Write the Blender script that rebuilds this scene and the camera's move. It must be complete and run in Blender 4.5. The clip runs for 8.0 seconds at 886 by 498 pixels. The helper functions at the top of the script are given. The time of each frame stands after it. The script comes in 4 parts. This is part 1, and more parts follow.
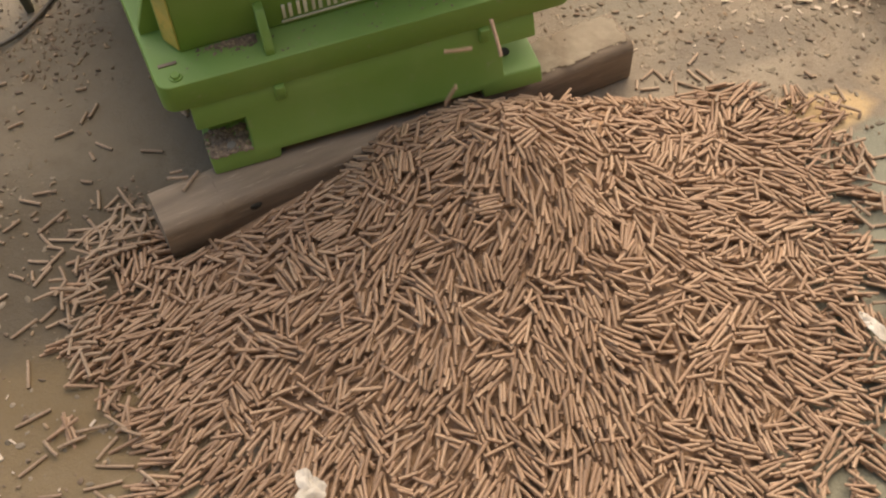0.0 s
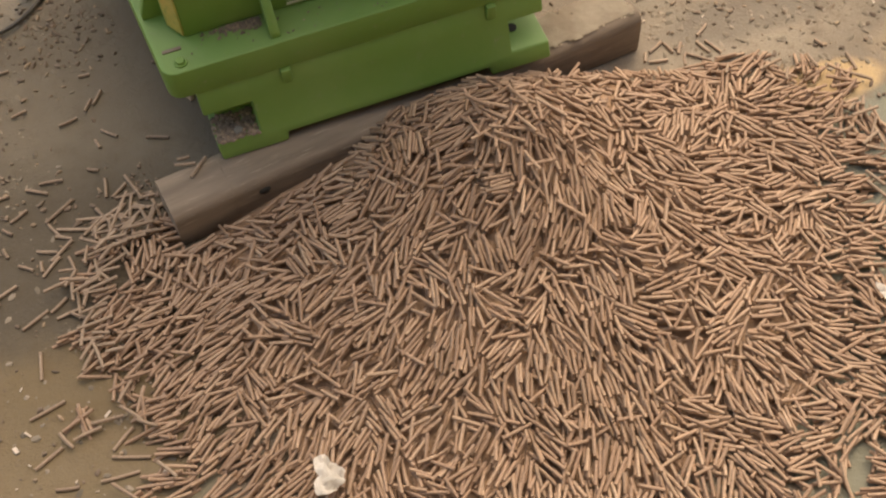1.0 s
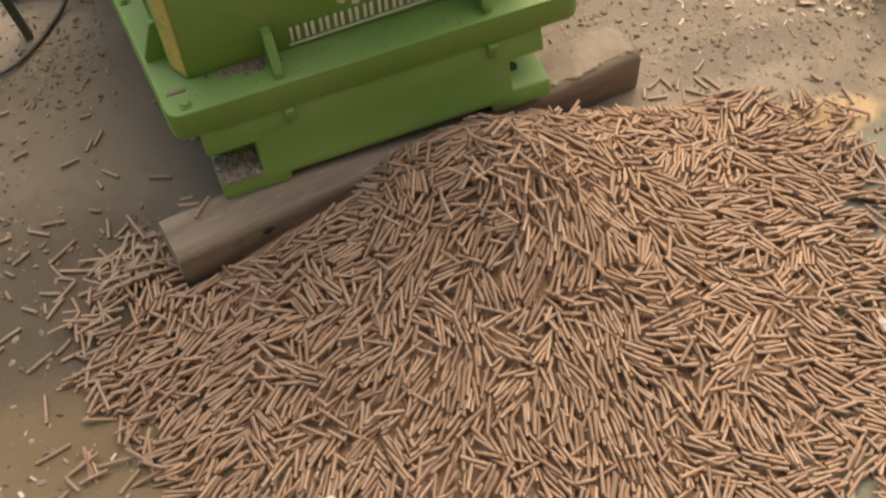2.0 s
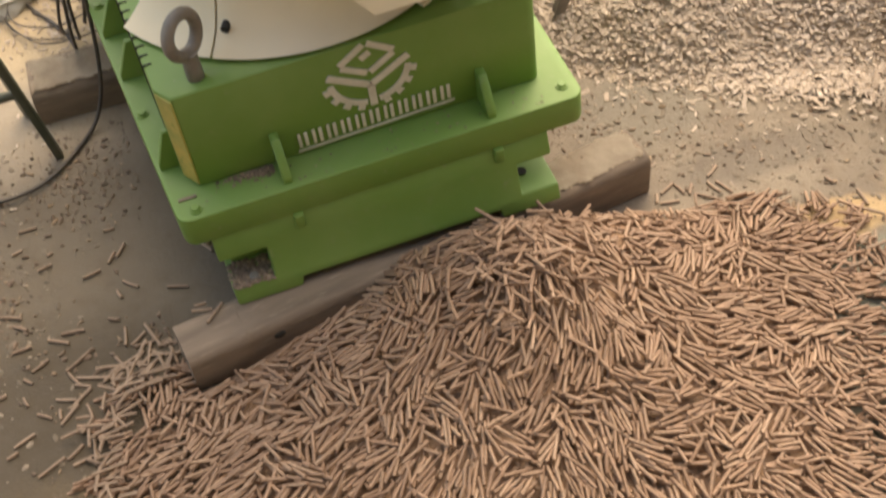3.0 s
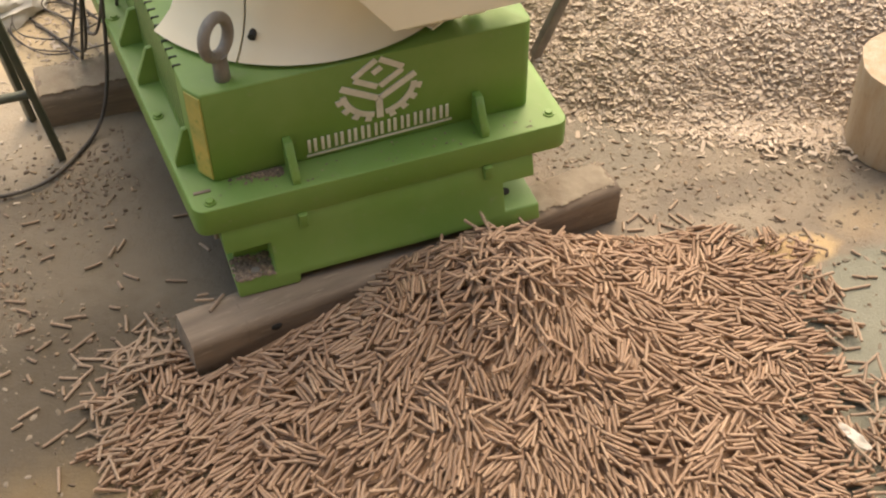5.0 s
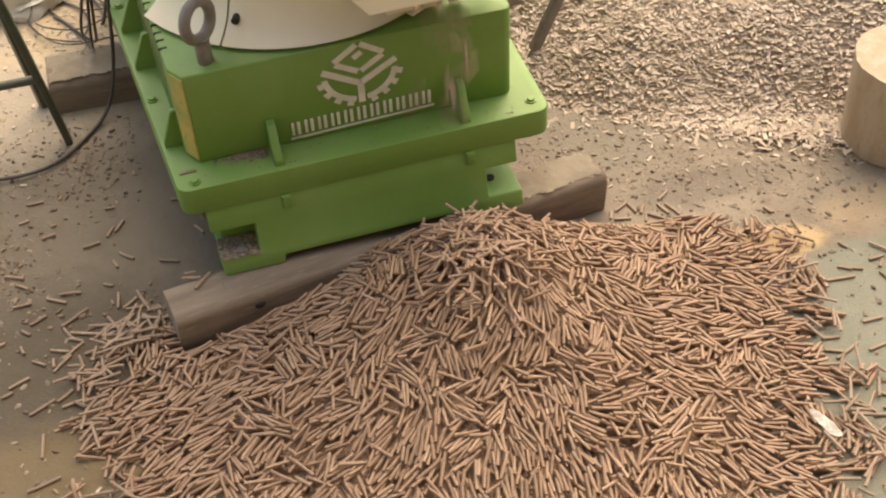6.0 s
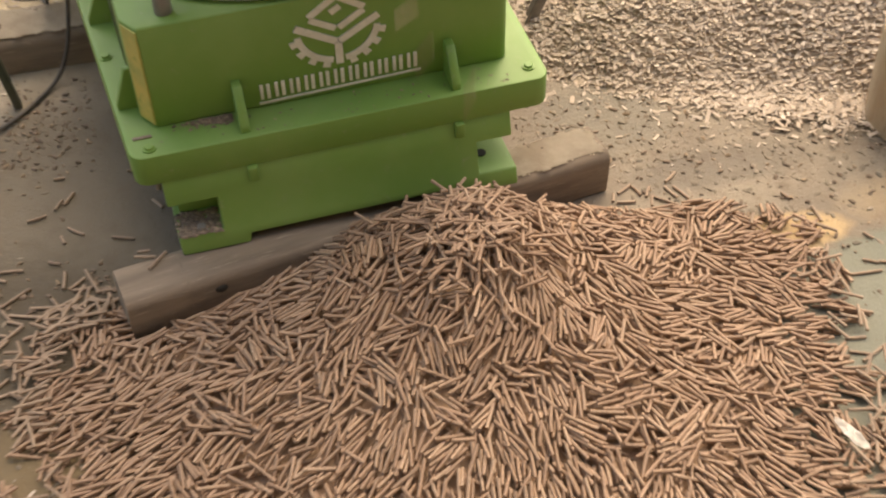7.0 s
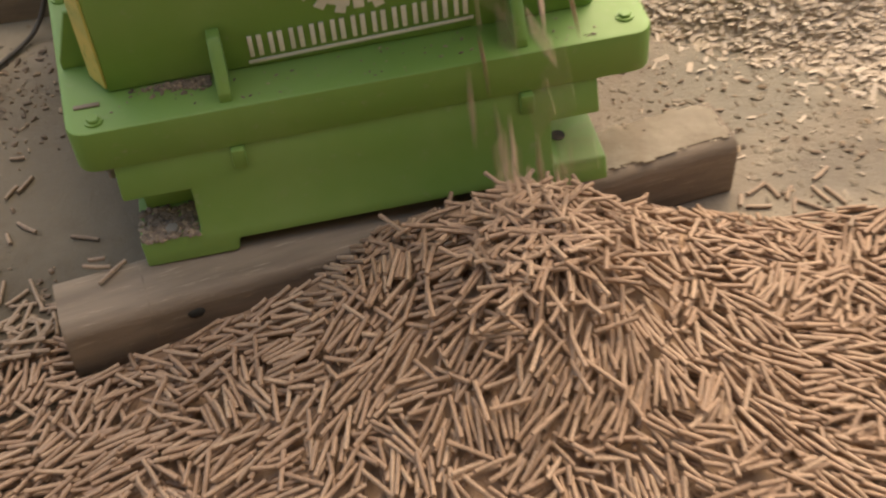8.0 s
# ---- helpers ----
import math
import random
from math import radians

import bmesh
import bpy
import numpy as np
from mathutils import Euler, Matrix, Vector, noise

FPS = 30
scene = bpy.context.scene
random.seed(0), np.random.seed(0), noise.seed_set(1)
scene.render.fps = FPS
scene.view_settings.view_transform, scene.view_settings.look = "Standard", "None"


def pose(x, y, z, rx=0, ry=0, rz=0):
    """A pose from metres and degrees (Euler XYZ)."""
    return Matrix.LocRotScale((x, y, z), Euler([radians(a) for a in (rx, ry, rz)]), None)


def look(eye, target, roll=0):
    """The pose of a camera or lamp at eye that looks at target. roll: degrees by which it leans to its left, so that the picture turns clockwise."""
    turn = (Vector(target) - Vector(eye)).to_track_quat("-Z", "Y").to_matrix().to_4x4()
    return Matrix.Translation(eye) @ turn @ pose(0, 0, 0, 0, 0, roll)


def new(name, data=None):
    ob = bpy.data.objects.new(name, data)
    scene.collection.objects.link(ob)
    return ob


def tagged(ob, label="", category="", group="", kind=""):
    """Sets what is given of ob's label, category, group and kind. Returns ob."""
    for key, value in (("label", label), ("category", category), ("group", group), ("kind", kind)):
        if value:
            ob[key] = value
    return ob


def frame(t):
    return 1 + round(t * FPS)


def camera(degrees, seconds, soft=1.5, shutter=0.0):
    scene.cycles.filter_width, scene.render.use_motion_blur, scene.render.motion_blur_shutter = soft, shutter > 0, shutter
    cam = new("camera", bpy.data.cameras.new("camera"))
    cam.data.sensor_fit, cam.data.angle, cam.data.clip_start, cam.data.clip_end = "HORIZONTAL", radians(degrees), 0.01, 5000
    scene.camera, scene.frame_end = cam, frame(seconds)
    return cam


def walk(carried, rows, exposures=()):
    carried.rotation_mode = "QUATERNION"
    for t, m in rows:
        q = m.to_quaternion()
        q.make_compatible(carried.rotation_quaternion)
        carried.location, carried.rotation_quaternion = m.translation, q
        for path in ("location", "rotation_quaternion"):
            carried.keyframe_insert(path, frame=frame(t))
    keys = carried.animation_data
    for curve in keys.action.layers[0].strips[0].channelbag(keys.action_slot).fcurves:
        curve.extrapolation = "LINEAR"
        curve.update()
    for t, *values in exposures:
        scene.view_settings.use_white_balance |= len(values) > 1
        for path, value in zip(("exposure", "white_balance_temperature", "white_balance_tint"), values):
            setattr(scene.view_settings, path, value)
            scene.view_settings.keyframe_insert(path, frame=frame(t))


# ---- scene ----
cam = camera(38.0, 8.0, 2.1, 0.6)
PATH = [
    (0, (-0.033, -1.359, 1.67), (0.307, -0.297, 0.01), -1.0),
    (0.5, (-0.044, -1.343, 1.668), (0.295, -0.302, -0.006), -1.4),
    (1, (-0.042, -1.33, 1.667), (0.284, -0.306, -0.021), -2.5),
    (1.2, (-0.042, -1.311, 1.693), (0.28, -0.312, -0.009), -2.5),
    (2.3, (-0.073, -1.307, 1.679), (0.304, -0.221, 0.043), -1.9),
    (2.5, (-0.057, -1.323, 1.679), (0.309, -0.199, 0.066), -3.1),
    (3, (-0.001, -1.4, 1.643), (0.327, -0.144, 0.122), -6.1),
    (3.5, (-0.086, -1.407, 1.658), (0.332, -0.121, 0.185), -2.8),
    (4, (-0.214, -1.434, 1.657), (0.315, -0.151, 0.217), 1.4),
    (4.5, (-0.231, -1.478, 1.691), (0.307, -0.203, 0.247), 2.5),
    (6, (-0.073, -1.657, 1.686), (0.328, -0.314, 0.26), -0.5),
    (6.5, (-0.064, -1.663, 1.672), (0.342, -0.329, 0.238), 0.4),
    (7, (-0.027, -1.515, 1.512), (0.392, -0.187, 0.077), 1.3),
    (7.5, (0.105, -1.333, 1.325), (0.411, 0.017, -0.119), -1.4),
    (8, (0.174, -1.141, 1.148), (0.395, 0.213, -0.307), -3.1),
]
walk(cam, [(t, look(eye, target, roll)) for t, eye, target, roll in PATH],
     [(0.0, -0.27, 8300, 9), (2.5, -0.18, 8300, 9), (3.5, -0.06, 8300, 9), (6.5, -0.03, 8300, 9), (8.0, -0.12, 8300, 9)])

# ---- world and light ----
world = bpy.data.worlds.new("sky")
scene.world = world
world.use_nodes = True
wn = world.node_tree
sky = wn.nodes.new("ShaderNodeTexSky")
sky.sky_type = "NISHITA"
sky.sun_disc = False
SUN_ELEV, SUN_AZ = radians(55), radians(34)
sky.sun_elevation = SUN_ELEV
sky.sun_rotation = SUN_AZ
sky.dust_density = 3.0
wn.links.new(sky.outputs[0], wn.nodes["Background"].inputs[0])
wn.nodes["Background"].inputs[1].default_value = 0.48
sun = new("sun", bpy.data.lights.new("sun", "SUN"))
sun.data.energy = 2.45
sun.data.angle = radians(80)
sun.data.color = (1.0, 0.86, 0.68)
sun.matrix_world = look((math.sin(SUN_AZ) * math.cos(SUN_ELEV), math.cos(SUN_AZ) * math.cos(SUN_ELEV), math.sin(SUN_ELEV)), (0, 0, 0))
scene.view_settings.exposure = 0.0


# ---- materials ----
def shader(name):
    m = bpy.data.materials.new(name)
    m.use_nodes = True
    return m, m.node_tree, m.node_tree.nodes["Principled BSDF"]


def add(tree, kind, **values):
    n = tree.nodes.new(kind)
    for key, v in values.items():
        n.inputs[key].default_value = v
    return n


def mixed(tree, fac, a, b, blend="MIX"):
    n = tree.nodes.new("ShaderNodeMix")
    n.data_type, n.blend_type = "RGBA", blend
    for slot, v in ((0, fac), (6, a), (7, b)):
        if hasattr(v, "is_output"):
            tree.links.new(v, n.inputs[slot])
        elif slot == 0:
            n.inputs[0].default_value = v
        else:
            n.inputs[slot].default_value = (*v[:3], 1)
    return n.outputs[2]


def ramp(tree, src, lo, hi):
    n = add(tree, "ShaderNodeMapRange", **{"From Min": lo, "From Max": hi})
    n.interpolation_type = "SMOOTHSTEP"
    tree.links.new(src, n.inputs[0])
    return n.outputs[0]


def place(tree, world_space=True):
    if world_space:
        return tree.nodes.new("ShaderNodeNewGeometry").outputs["Position"]
    return tree.nodes.new("ShaderNodeTexCoord").outputs["Object"]


def grain(tree, where, scale, detail=4.0, rough=0.6):
    n = add(tree, "ShaderNodeTexNoise", Scale=scale, Detail=detail, Roughness=rough)
    tree.links.new(where, n.inputs["Vector"])
    return n.outputs["Fac"]


def bumped(tree, bsdf, height, strength=0.3, distance=0.002):
    n = add(tree, "ShaderNodeBump", Strength=strength, Distance=distance)
    tree.links.new(height, n.inputs["Height"])
    tree.links.new(n.outputs[0], bsdf.inputs["Normal"])


def surface(name, base, second, rough=0.6, big=6.0, fine=120.0, third=None, metal=0.0, bump=0.25, depth=0.001, wear=(0.55, 0.72), stretch=None):
    """A material of two colours in large stains and a third in fine flecks, with fine relief."""
    m, tree, b = shader(name)
    p = place(tree, stretch is None)
    if stretch:
        mp = tree.nodes.new("ShaderNodeMapping")
        mp.inputs["Scale"].default_value = stretch
        tree.links.new(p, mp.inputs[0])
        p = mp.outputs[0]
    g1, g2 = grain(tree, p, big), grain(tree, p, fine, 6.0, 0.7)
    col = mixed(tree, ramp(tree, g1, 0.35, 0.68), base, second)
    if third:
        col = mixed(tree, ramp(tree, g2, *wear), col, third)
    tree.links.new(col, b.inputs["Base Color"])
    r = add(tree, "ShaderNodeMapRange", **{"To Min": max(rough - 0.12, 0.05), "To Max": min(rough + 0.14, 1.0)})
    tree.links.new(g2, r.inputs[0])
    tree.links.new(r.outputs[0], b.inputs["Roughness"])
    b.inputs["Metallic"].default_value = metal
    bumped(tree, b, g2, bump, depth)
    return m


def islands(name, colours, rough=0.75, fine=300.0, amount=0.35, per_object=False, relief=0.35):
    """A material whose colour differs from piece to piece."""
    m, tree, b = shader(name)
    r = tree.nodes.new("ShaderNodeObjectInfo").outputs["Random"] if per_object else tree.nodes.new("ShaderNodeNewGeometry").outputs["Random Per Island"]
    c = tree.nodes.new("ShaderNodeValToRGB")
    while len(c.color_ramp.elements) < len(colours):
        c.color_ramp.elements.new(0.5)
    for k, (e, col) in enumerate(zip(c.color_ramp.elements, colours)):
        e.position, e.color = k / (len(colours) - 1), (*col, 1)
    tree.links.new(r, c.inputs[0])
    g = grain(tree, place(tree), fine, 5.0, 0.7)
    dark = tree.nodes.new("ShaderNodeMapRange")
    dark.inputs["To Min"].default_value, dark.inputs["To Max"].default_value = 1 - amount, 1 + amount * 0.6
    tree.links.new(g, dark.inputs[0])
    tree.links.new(mixed(tree, 1.0, c.outputs[0], dark.outputs[0], "MULTIPLY"), b.inputs["Base Color"])
    b.inputs["Roughness"].default_value = rough
    bumped(tree, b, g, relief, 0.0012)
    return m


def ground_material():
    m, tree, b = shader("worn_floor")
    p = place(tree)
    n1, n2, n3 = grain(tree, p, 3.5, 5.0), grain(tree, p, 22.0, 6.0, 0.7), grain(tree, p, 160.0, 6.0, 0.75)
    col = mixed(tree, ramp(tree, n1, 0.35, 0.65), (0.18, 0.142, 0.102), (0.25, 0.205, 0.148))
    col = mixed(tree, ramp(tree, n2, 0.5, 0.75), col, (0.165, 0.118, 0.083))

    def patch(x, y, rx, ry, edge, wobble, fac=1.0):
        """1 inside an uneven round patch, 0 outside."""
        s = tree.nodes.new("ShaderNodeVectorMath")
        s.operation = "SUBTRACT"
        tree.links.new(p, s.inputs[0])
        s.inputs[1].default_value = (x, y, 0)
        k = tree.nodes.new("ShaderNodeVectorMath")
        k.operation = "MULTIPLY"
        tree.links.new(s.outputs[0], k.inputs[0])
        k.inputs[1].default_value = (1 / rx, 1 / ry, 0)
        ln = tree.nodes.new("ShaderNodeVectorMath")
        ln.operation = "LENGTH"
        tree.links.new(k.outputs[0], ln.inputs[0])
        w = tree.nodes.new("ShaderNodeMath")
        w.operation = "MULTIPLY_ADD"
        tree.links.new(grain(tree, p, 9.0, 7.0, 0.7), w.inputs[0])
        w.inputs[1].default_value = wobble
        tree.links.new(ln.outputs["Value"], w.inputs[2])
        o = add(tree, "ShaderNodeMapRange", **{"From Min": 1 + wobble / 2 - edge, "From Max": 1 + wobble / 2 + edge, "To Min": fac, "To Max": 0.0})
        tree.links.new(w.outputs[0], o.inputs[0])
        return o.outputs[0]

    # smoother grey trodden concrete beside the machine, greenish worn paint, and spilled sawdust; the front-left
    # patches are also darkened to hold the dimmer light there
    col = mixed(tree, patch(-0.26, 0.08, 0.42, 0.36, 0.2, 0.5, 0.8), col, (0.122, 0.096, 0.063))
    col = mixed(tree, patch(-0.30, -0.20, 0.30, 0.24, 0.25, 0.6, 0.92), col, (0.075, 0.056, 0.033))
    col = mixed(tree, patch(1.12, -0.44, 0.26, 0.17, 0.06, 0.7, 0.85), col, (0.178, 0.184, 0.138))
    col = mixed(tree, patch(0.92, -0.78, 0.32, 0.28, 0.06, 0.7, 0.8), col, (0.168, 0.174, 0.13))
    col = mixed(tree, patch(-0.27, -0.56, 0.14, 0.05, 0.1, 0.9, 0.7), col, (0.168, 0.174, 0.13))
    col = mixed(tree, patch(0.93, -0.05, 0.16, 0.05, 0.3, 1.3, 0.7), col, (0.135, 0.11, 0.083))
    col = mixed(tree, patch(0.80, 0.13, 0.13, 0.10, 0.3, 1.3, 0.6), col, (0.18, 0.16, 0.122))
    col = mixed(tree, patch(0.95, -0.235, 0.14, 0.05, 0.15, 0.9, 0.85), col, (0.48, 0.335, 0.17))
    col = mixed(tree, patch(1.25, -0.2, 0.14, 0.06, 0.3, 1.1, 0.7), col, (0.34, 0.25, 0.15))
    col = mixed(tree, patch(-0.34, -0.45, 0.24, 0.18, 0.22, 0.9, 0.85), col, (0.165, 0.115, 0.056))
    col = mixed(tree, patch(-0.42, 0.90, 0.62, 0.48, 0.2, 0.5, 0.8), col, (0.42, 0.345, 0.25))
    col = mixed(tree, patch(-0.17, 0.78, 0.16, 0.14, 0.2, 0.9, 0.8), col, (0.50, 0.385, 0.235))
    col = mixed(tree, ramp(tree, n3, 0.58, 0.75), col, (0.15, 0.11, 0.08))
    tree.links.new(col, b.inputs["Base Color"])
    r = add(tree, "ShaderNodeMapRange", **{"To Min": 0.45, "To Max": 0.95})
    tree.links.new(n2, r.inputs[0])
    tree.links.new(r.outputs[0], b.inputs["Roughness"])
    total = tree.nodes.new("ShaderNodeMath")
    total.operation = "ADD"
    tree.links.new(n2, total.inputs[0])
    tree.links.new(n3, total.inputs[1])
    bumped(tree, b, total.outputs[0], 0.55, 0.006)
    return m


GREEN = surface("green_enamel", (0.125, 0.236, 0.042), (0.158, 0.262, 0.062), 0.48, 5.0, 60.0, (0.21, 0.25, 0.11), bump=0.12, wear=(0.58, 0.8))
YELLOW = surface("yellow_paint", (0.47, 0.36, 0.085), (0.30, 0.30, 0.075), 0.5, 16.0, 60.0, (0.17, 0.25, 0.05), wear=(0.52, 0.72))
CREAM = surface("cream_sheet_paint", (0.72, 0.635, 0.45), (0.65, 0.565, 0.40), 0.5, 3.0, 40.0, (0.48, 0.40, 0.30), bump=0.1, wear=(0.64, 0.82))
LETTER = surface("pale_lettering", (0.62, 0.59, 0.49), (0.52, 0.50, 0.40), 0.6, 40.0, 200.0, (0.3, 0.34, 0.18), wear=(0.6, 0.75))
STEEL = surface("dark_grey_steel", (0.21, 0.19, 0.165), (0.155, 0.14, 0.12), 0.55, 30.0, 160.0, (0.27, 0.24, 0.195), metal=0.3)
BLACK = surface("black_gap", (0.015, 0.014, 0.012), (0.022, 0.02, 0.016), 0.8, 30.0, 150.0)
TIMBER = surface("grimy_timber", (0.225, 0.17, 0.122), (0.15, 0.112, 0.08), 0.75, 9.0, 40.0, (0.32, 0.255, 0.185), bump=0.5, depth=0.003, stretch=(0.5, 4.0, 4.0))
CHIP_BED = surface("chip_bed", (0.47, 0.38, 0.285), (0.40, 0.315, 0.23), 0.9, 12.0, 90.0, (0.34, 0.27, 0.195), bump=0.8, depth=0.006)
PILE_BED = surface("pellet_fines", (0.40, 0.26, 0.165), (0.32, 0.20, 0.125), 0.9, 20.0, 160.0, (0.34, 0.22, 0.13), bump=0.8, depth=0.004)
RUBBER = surface("dull_black_rubber", (0.055, 0.048, 0.042), (0.09, 0.075, 0.06), 0.65, 20.0, 120.0)
LADDER = surface("green_grey_steel", (0.075, 0.09, 0.065), (0.11, 0.11, 0.08), 0.5, 20.0, 100.0, metal=0.3)
SACK = surface("white_woven_plastic", (0.62, 0.60, 0.56), (0.52, 0.49, 0.45), 0.5, 15.0, 200.0)
PAPER = surface("white_scrap", (0.80, 0.76, 0.70), (0.68, 0.63, 0.56), 0.6, 40.0, 150.0)
BARK = surface("peeled_log", (0.43, 0.345, 0.25), (0.38, 0.27, 0.17), 0.75, 9.0, 60.0, (0.28, 0.19, 0.12), bump=0.6, depth=0.003, stretch=(3.0, 3.0, 0.6))
PELLET = islands("pressed_wood_pellet", [(0.30, 0.186, 0.117), (0.415, 0.268, 0.175), (0.35, 0.222, 0.146), (0.47, 0.32, 0.215), (0.335, 0.212, 0.137)], 0.62, 330.0, 0.75, relief=0.9)
LOOSE = islands("loose_wood_pellet", [(0.26, 0.18, 0.122), (0.36, 0.255, 0.175), (0.31, 0.215, 0.145), (0.42, 0.305, 0.215)], 0.62, 330.0, 0.75, True, 0.9)
FRESH = islands("fresh_wood_pellet", [(0.30, 0.186, 0.117), (0.415, 0.268, 0.175), (0.35, 0.222, 0.146), (0.47, 0.32, 0.215), (0.335, 0.212, 0.137)], 0.62, 330.0, 0.75, True, 0.9)
CHIPS = islands("shredded_wood", [(0.44, 0.35, 0.27), (0.55, 0.455, 0.36), (0.48, 0.385, 0.295), (0.64, 0.54, 0.44), (0.51, 0.415, 0.32)], 0.85, 200.0, 0.3)
CLODS = islands("dry_mud_clods", [(0.13, 0.108, 0.08), (0.24, 0.195, 0.145), (0.18, 0.148, 0.11), (0.33, 0.27, 0.205)], 0.95, 200.0, 0.3)
FILM = surface("settled_wood_dust", (0.47, 0.40, 0.31), (0.37, 0.30, 0.225), 0.95, 14.0, 130.0, (0.44, 0.37, 0.28), bump=0.5, depth=0.002)
DUST = islands("pale_wood_dust", [(0.37, 0.305, 0.22), (0.44, 0.365, 0.27), (0.40, 0.33, 0.245)], 0.95, 200.0, 0.3)
CRUMB = islands("dark_crumbs", [(0.10, 0.075, 0.055), (0.24, 0.17, 0.12), (0.15, 0.11, 0.08), (0.36, 0.26, 0.17)], 0.9, 200.0, 0.3)
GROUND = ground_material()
PLASTER = surface("dusty_render", (0.45, 0.385, 0.30), (0.37, 0.31, 0.24), 0.9, 1.5, 40.0)


# ---- building helpers ----
def mesh_from(name, bm, material, smooth=0):
    me = bpy.data.meshes.new(name)
    bm.to_mesh(me)
    bm.free()
    me.materials.append(material)
    if smooth:
        for f in me.polygons:
            f.use_smooth = True
        me.set_sharp_from_angle(angle=radians(smooth))
    return me


def part(name, bm, material, parent=None, label="", smooth=40):
    ob = new(name, mesh_from(name, bm, material, smooth))
    ob.parent = parent
    return tagged(ob, label)


def prism(bm, outline, z0, z1, bevel=0.0, segments=2, m=None):
    """An upright prism over a closed outline of (x, y), with rounded edges."""
    low = [bm.verts.new((x, y, z0)) for x, y in outline]
    top = [bm.verts.new((x, y, z1)) for x, y in outline]
    n = len(outline)
    faces = [bm.faces.new(low[::-1]), bm.faces.new(top)]
    faces += [bm.faces.new((low[i], low[(i + 1) % n], top[(i + 1) % n], top[i])) for i in range(n)]
    bmesh.ops.recalc_face_normals(bm, faces=faces)
    verts = low + top
    if bevel:
        edges = list({e for f in faces for e in f.edges})
        got = bmesh.ops.bevel(bm, geom=edges, offset=bevel, segments=segments, affect="EDGES", profile=0.5, clamp_overlap=True)
        verts = list({v for f in got["faces"] for v in f.verts} | {v for v in verts if v.is_valid})
    if m is not None:
        bmesh.ops.transform(bm, matrix=m, verts=[v for v in verts if v.is_valid])
    return bm


def box(x0, x1, y0, y1, z0, z1, bevel=0.002, m=None, bm=None):
    return prism(bm or bmesh.new(), [(x0, y0), (x1, y0), (x1, y1), (x0, y1)], z0, z1, bevel, 2, m)


def rounded(x0, x1, y0, y1, radii, steps=5):
    """An outline of a rectangle with rounded corners (front left, front right, back right, back left)."""
    pts = []
    for (cx, cy, a0), r in zip(((x0, y0, 180), (x1, y0, 270), (x1, y1, 0), (x0, y1, 90)), radii):
        ox, oy = cx + (r if cx == x0 else -r), cy + (r if cy == y0 else -r)
        pts += [(ox + r * math.cos(radians(a0 + 90 * k / steps)), oy + r * math.sin(radians(a0 + 90 * k / steps))) for k in range(steps + 1)]
    return pts


def lathe(bm, profile, n=48, a0=0.0, a1=360.0, closed=True):
    """Turns a profile of (radius, z) round the z axis."""
    full = abs(a1 - a0 - 360) < 1e-6
    count = n if full else n + 1
    rings = []
    for i in range(count):
        a = radians(a0 + (a1 - a0) * i / n)
        rings.append([bm.verts.new((r * math.cos(a), r * math.sin(a), z)) for r, z in profile])
    k = len(profile)
    for i in range(n):
        p, q = rings[i], rings[(i + 1) % count]
        for j in range(k if closed else k - 1):
            bm.faces.new((p[j], q[j], q[(j + 1) % k], p[(j + 1) % k]))
    if closed and not full:
        bm.faces.new(rings[0])
        bm.faces.new(rings[-1][::-1])
    bmesh.ops.recalc_face_normals(bm, faces=bm.faces[:])
    return bm


def rod(bm, a, b, r, n=10, r2=None):
    """A round bar from a to b."""
    a, b = Vector(a), Vector(b)
    m = Matrix.Translation((a + b) / 2) @ (b - a).to_track_quat("Z", "Y").to_matrix().to_4x4()
    bmesh.ops.create_cone(bm, cap_ends=True, segments=n, radius1=r, radius2=r if r2 is None else r2, depth=(b - a).length, matrix=m)
    return bm


def cord(name, points, r, material, label, category, group=""):
    """A bent cable of even thickness through the points."""
    cu = bpy.data.curves.new(name, "CURVE")
    cu.dimensions, cu.bevel_depth, cu.bevel_resolution, cu.resolution_u = "3D", r, 2, 8
    sp = cu.splines.new("NURBS")
    sp.points.add(len(points) - 1)
    for q, co in zip(sp.points, points):
        q.co = (*co, 1)
    sp.use_endpoint_u, sp.order_u = True, 4
    cu.materials.append(material)
    return tagged(new(name, cu), label, category, group)


def thing(name, m, label, category, group=""):
    e = new(name)
    e.empty_display_size = 0.05
    e.matrix_world = m
    return tagged(e, label, category, group)


# ---- ground ----
def ground_height(x, y):
    return 0.004 * math.sin(3.1 * x + 1.0) * math.cos(2.7 * y) + 0.0025 * math.sin(9 * x + 4 * y)


def build_ground():
    near = list(np.linspace(-2.5, 3.0, 111))
    far = [4, 6, 10, 20, 50, 150, 600, 3000]
    axis = [-v for v in far[::-1]] + near + far
    n = len(axis)
    verts = [(x, y, ground_height(x, y) if abs(x) < 3 and abs(y) < 3 else 0.0) for y in axis for x in axis]
    faces = [(j * n + i, j * n + i + 1, (j + 1) * n + i + 1, (j + 1) * n + i) for j in range(n - 1) for i in range(n - 1)]
    me = bpy.data.meshes.new("ground")
    me.from_pydata(verts, [], faces)
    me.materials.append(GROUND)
    for f in me.polygons:
        f.use_smooth = True
    tagged(new("ground", me), "grey-brown trodden concrete floor with sawdust and worn green paint", "floor", kind="structure")


build_ground()


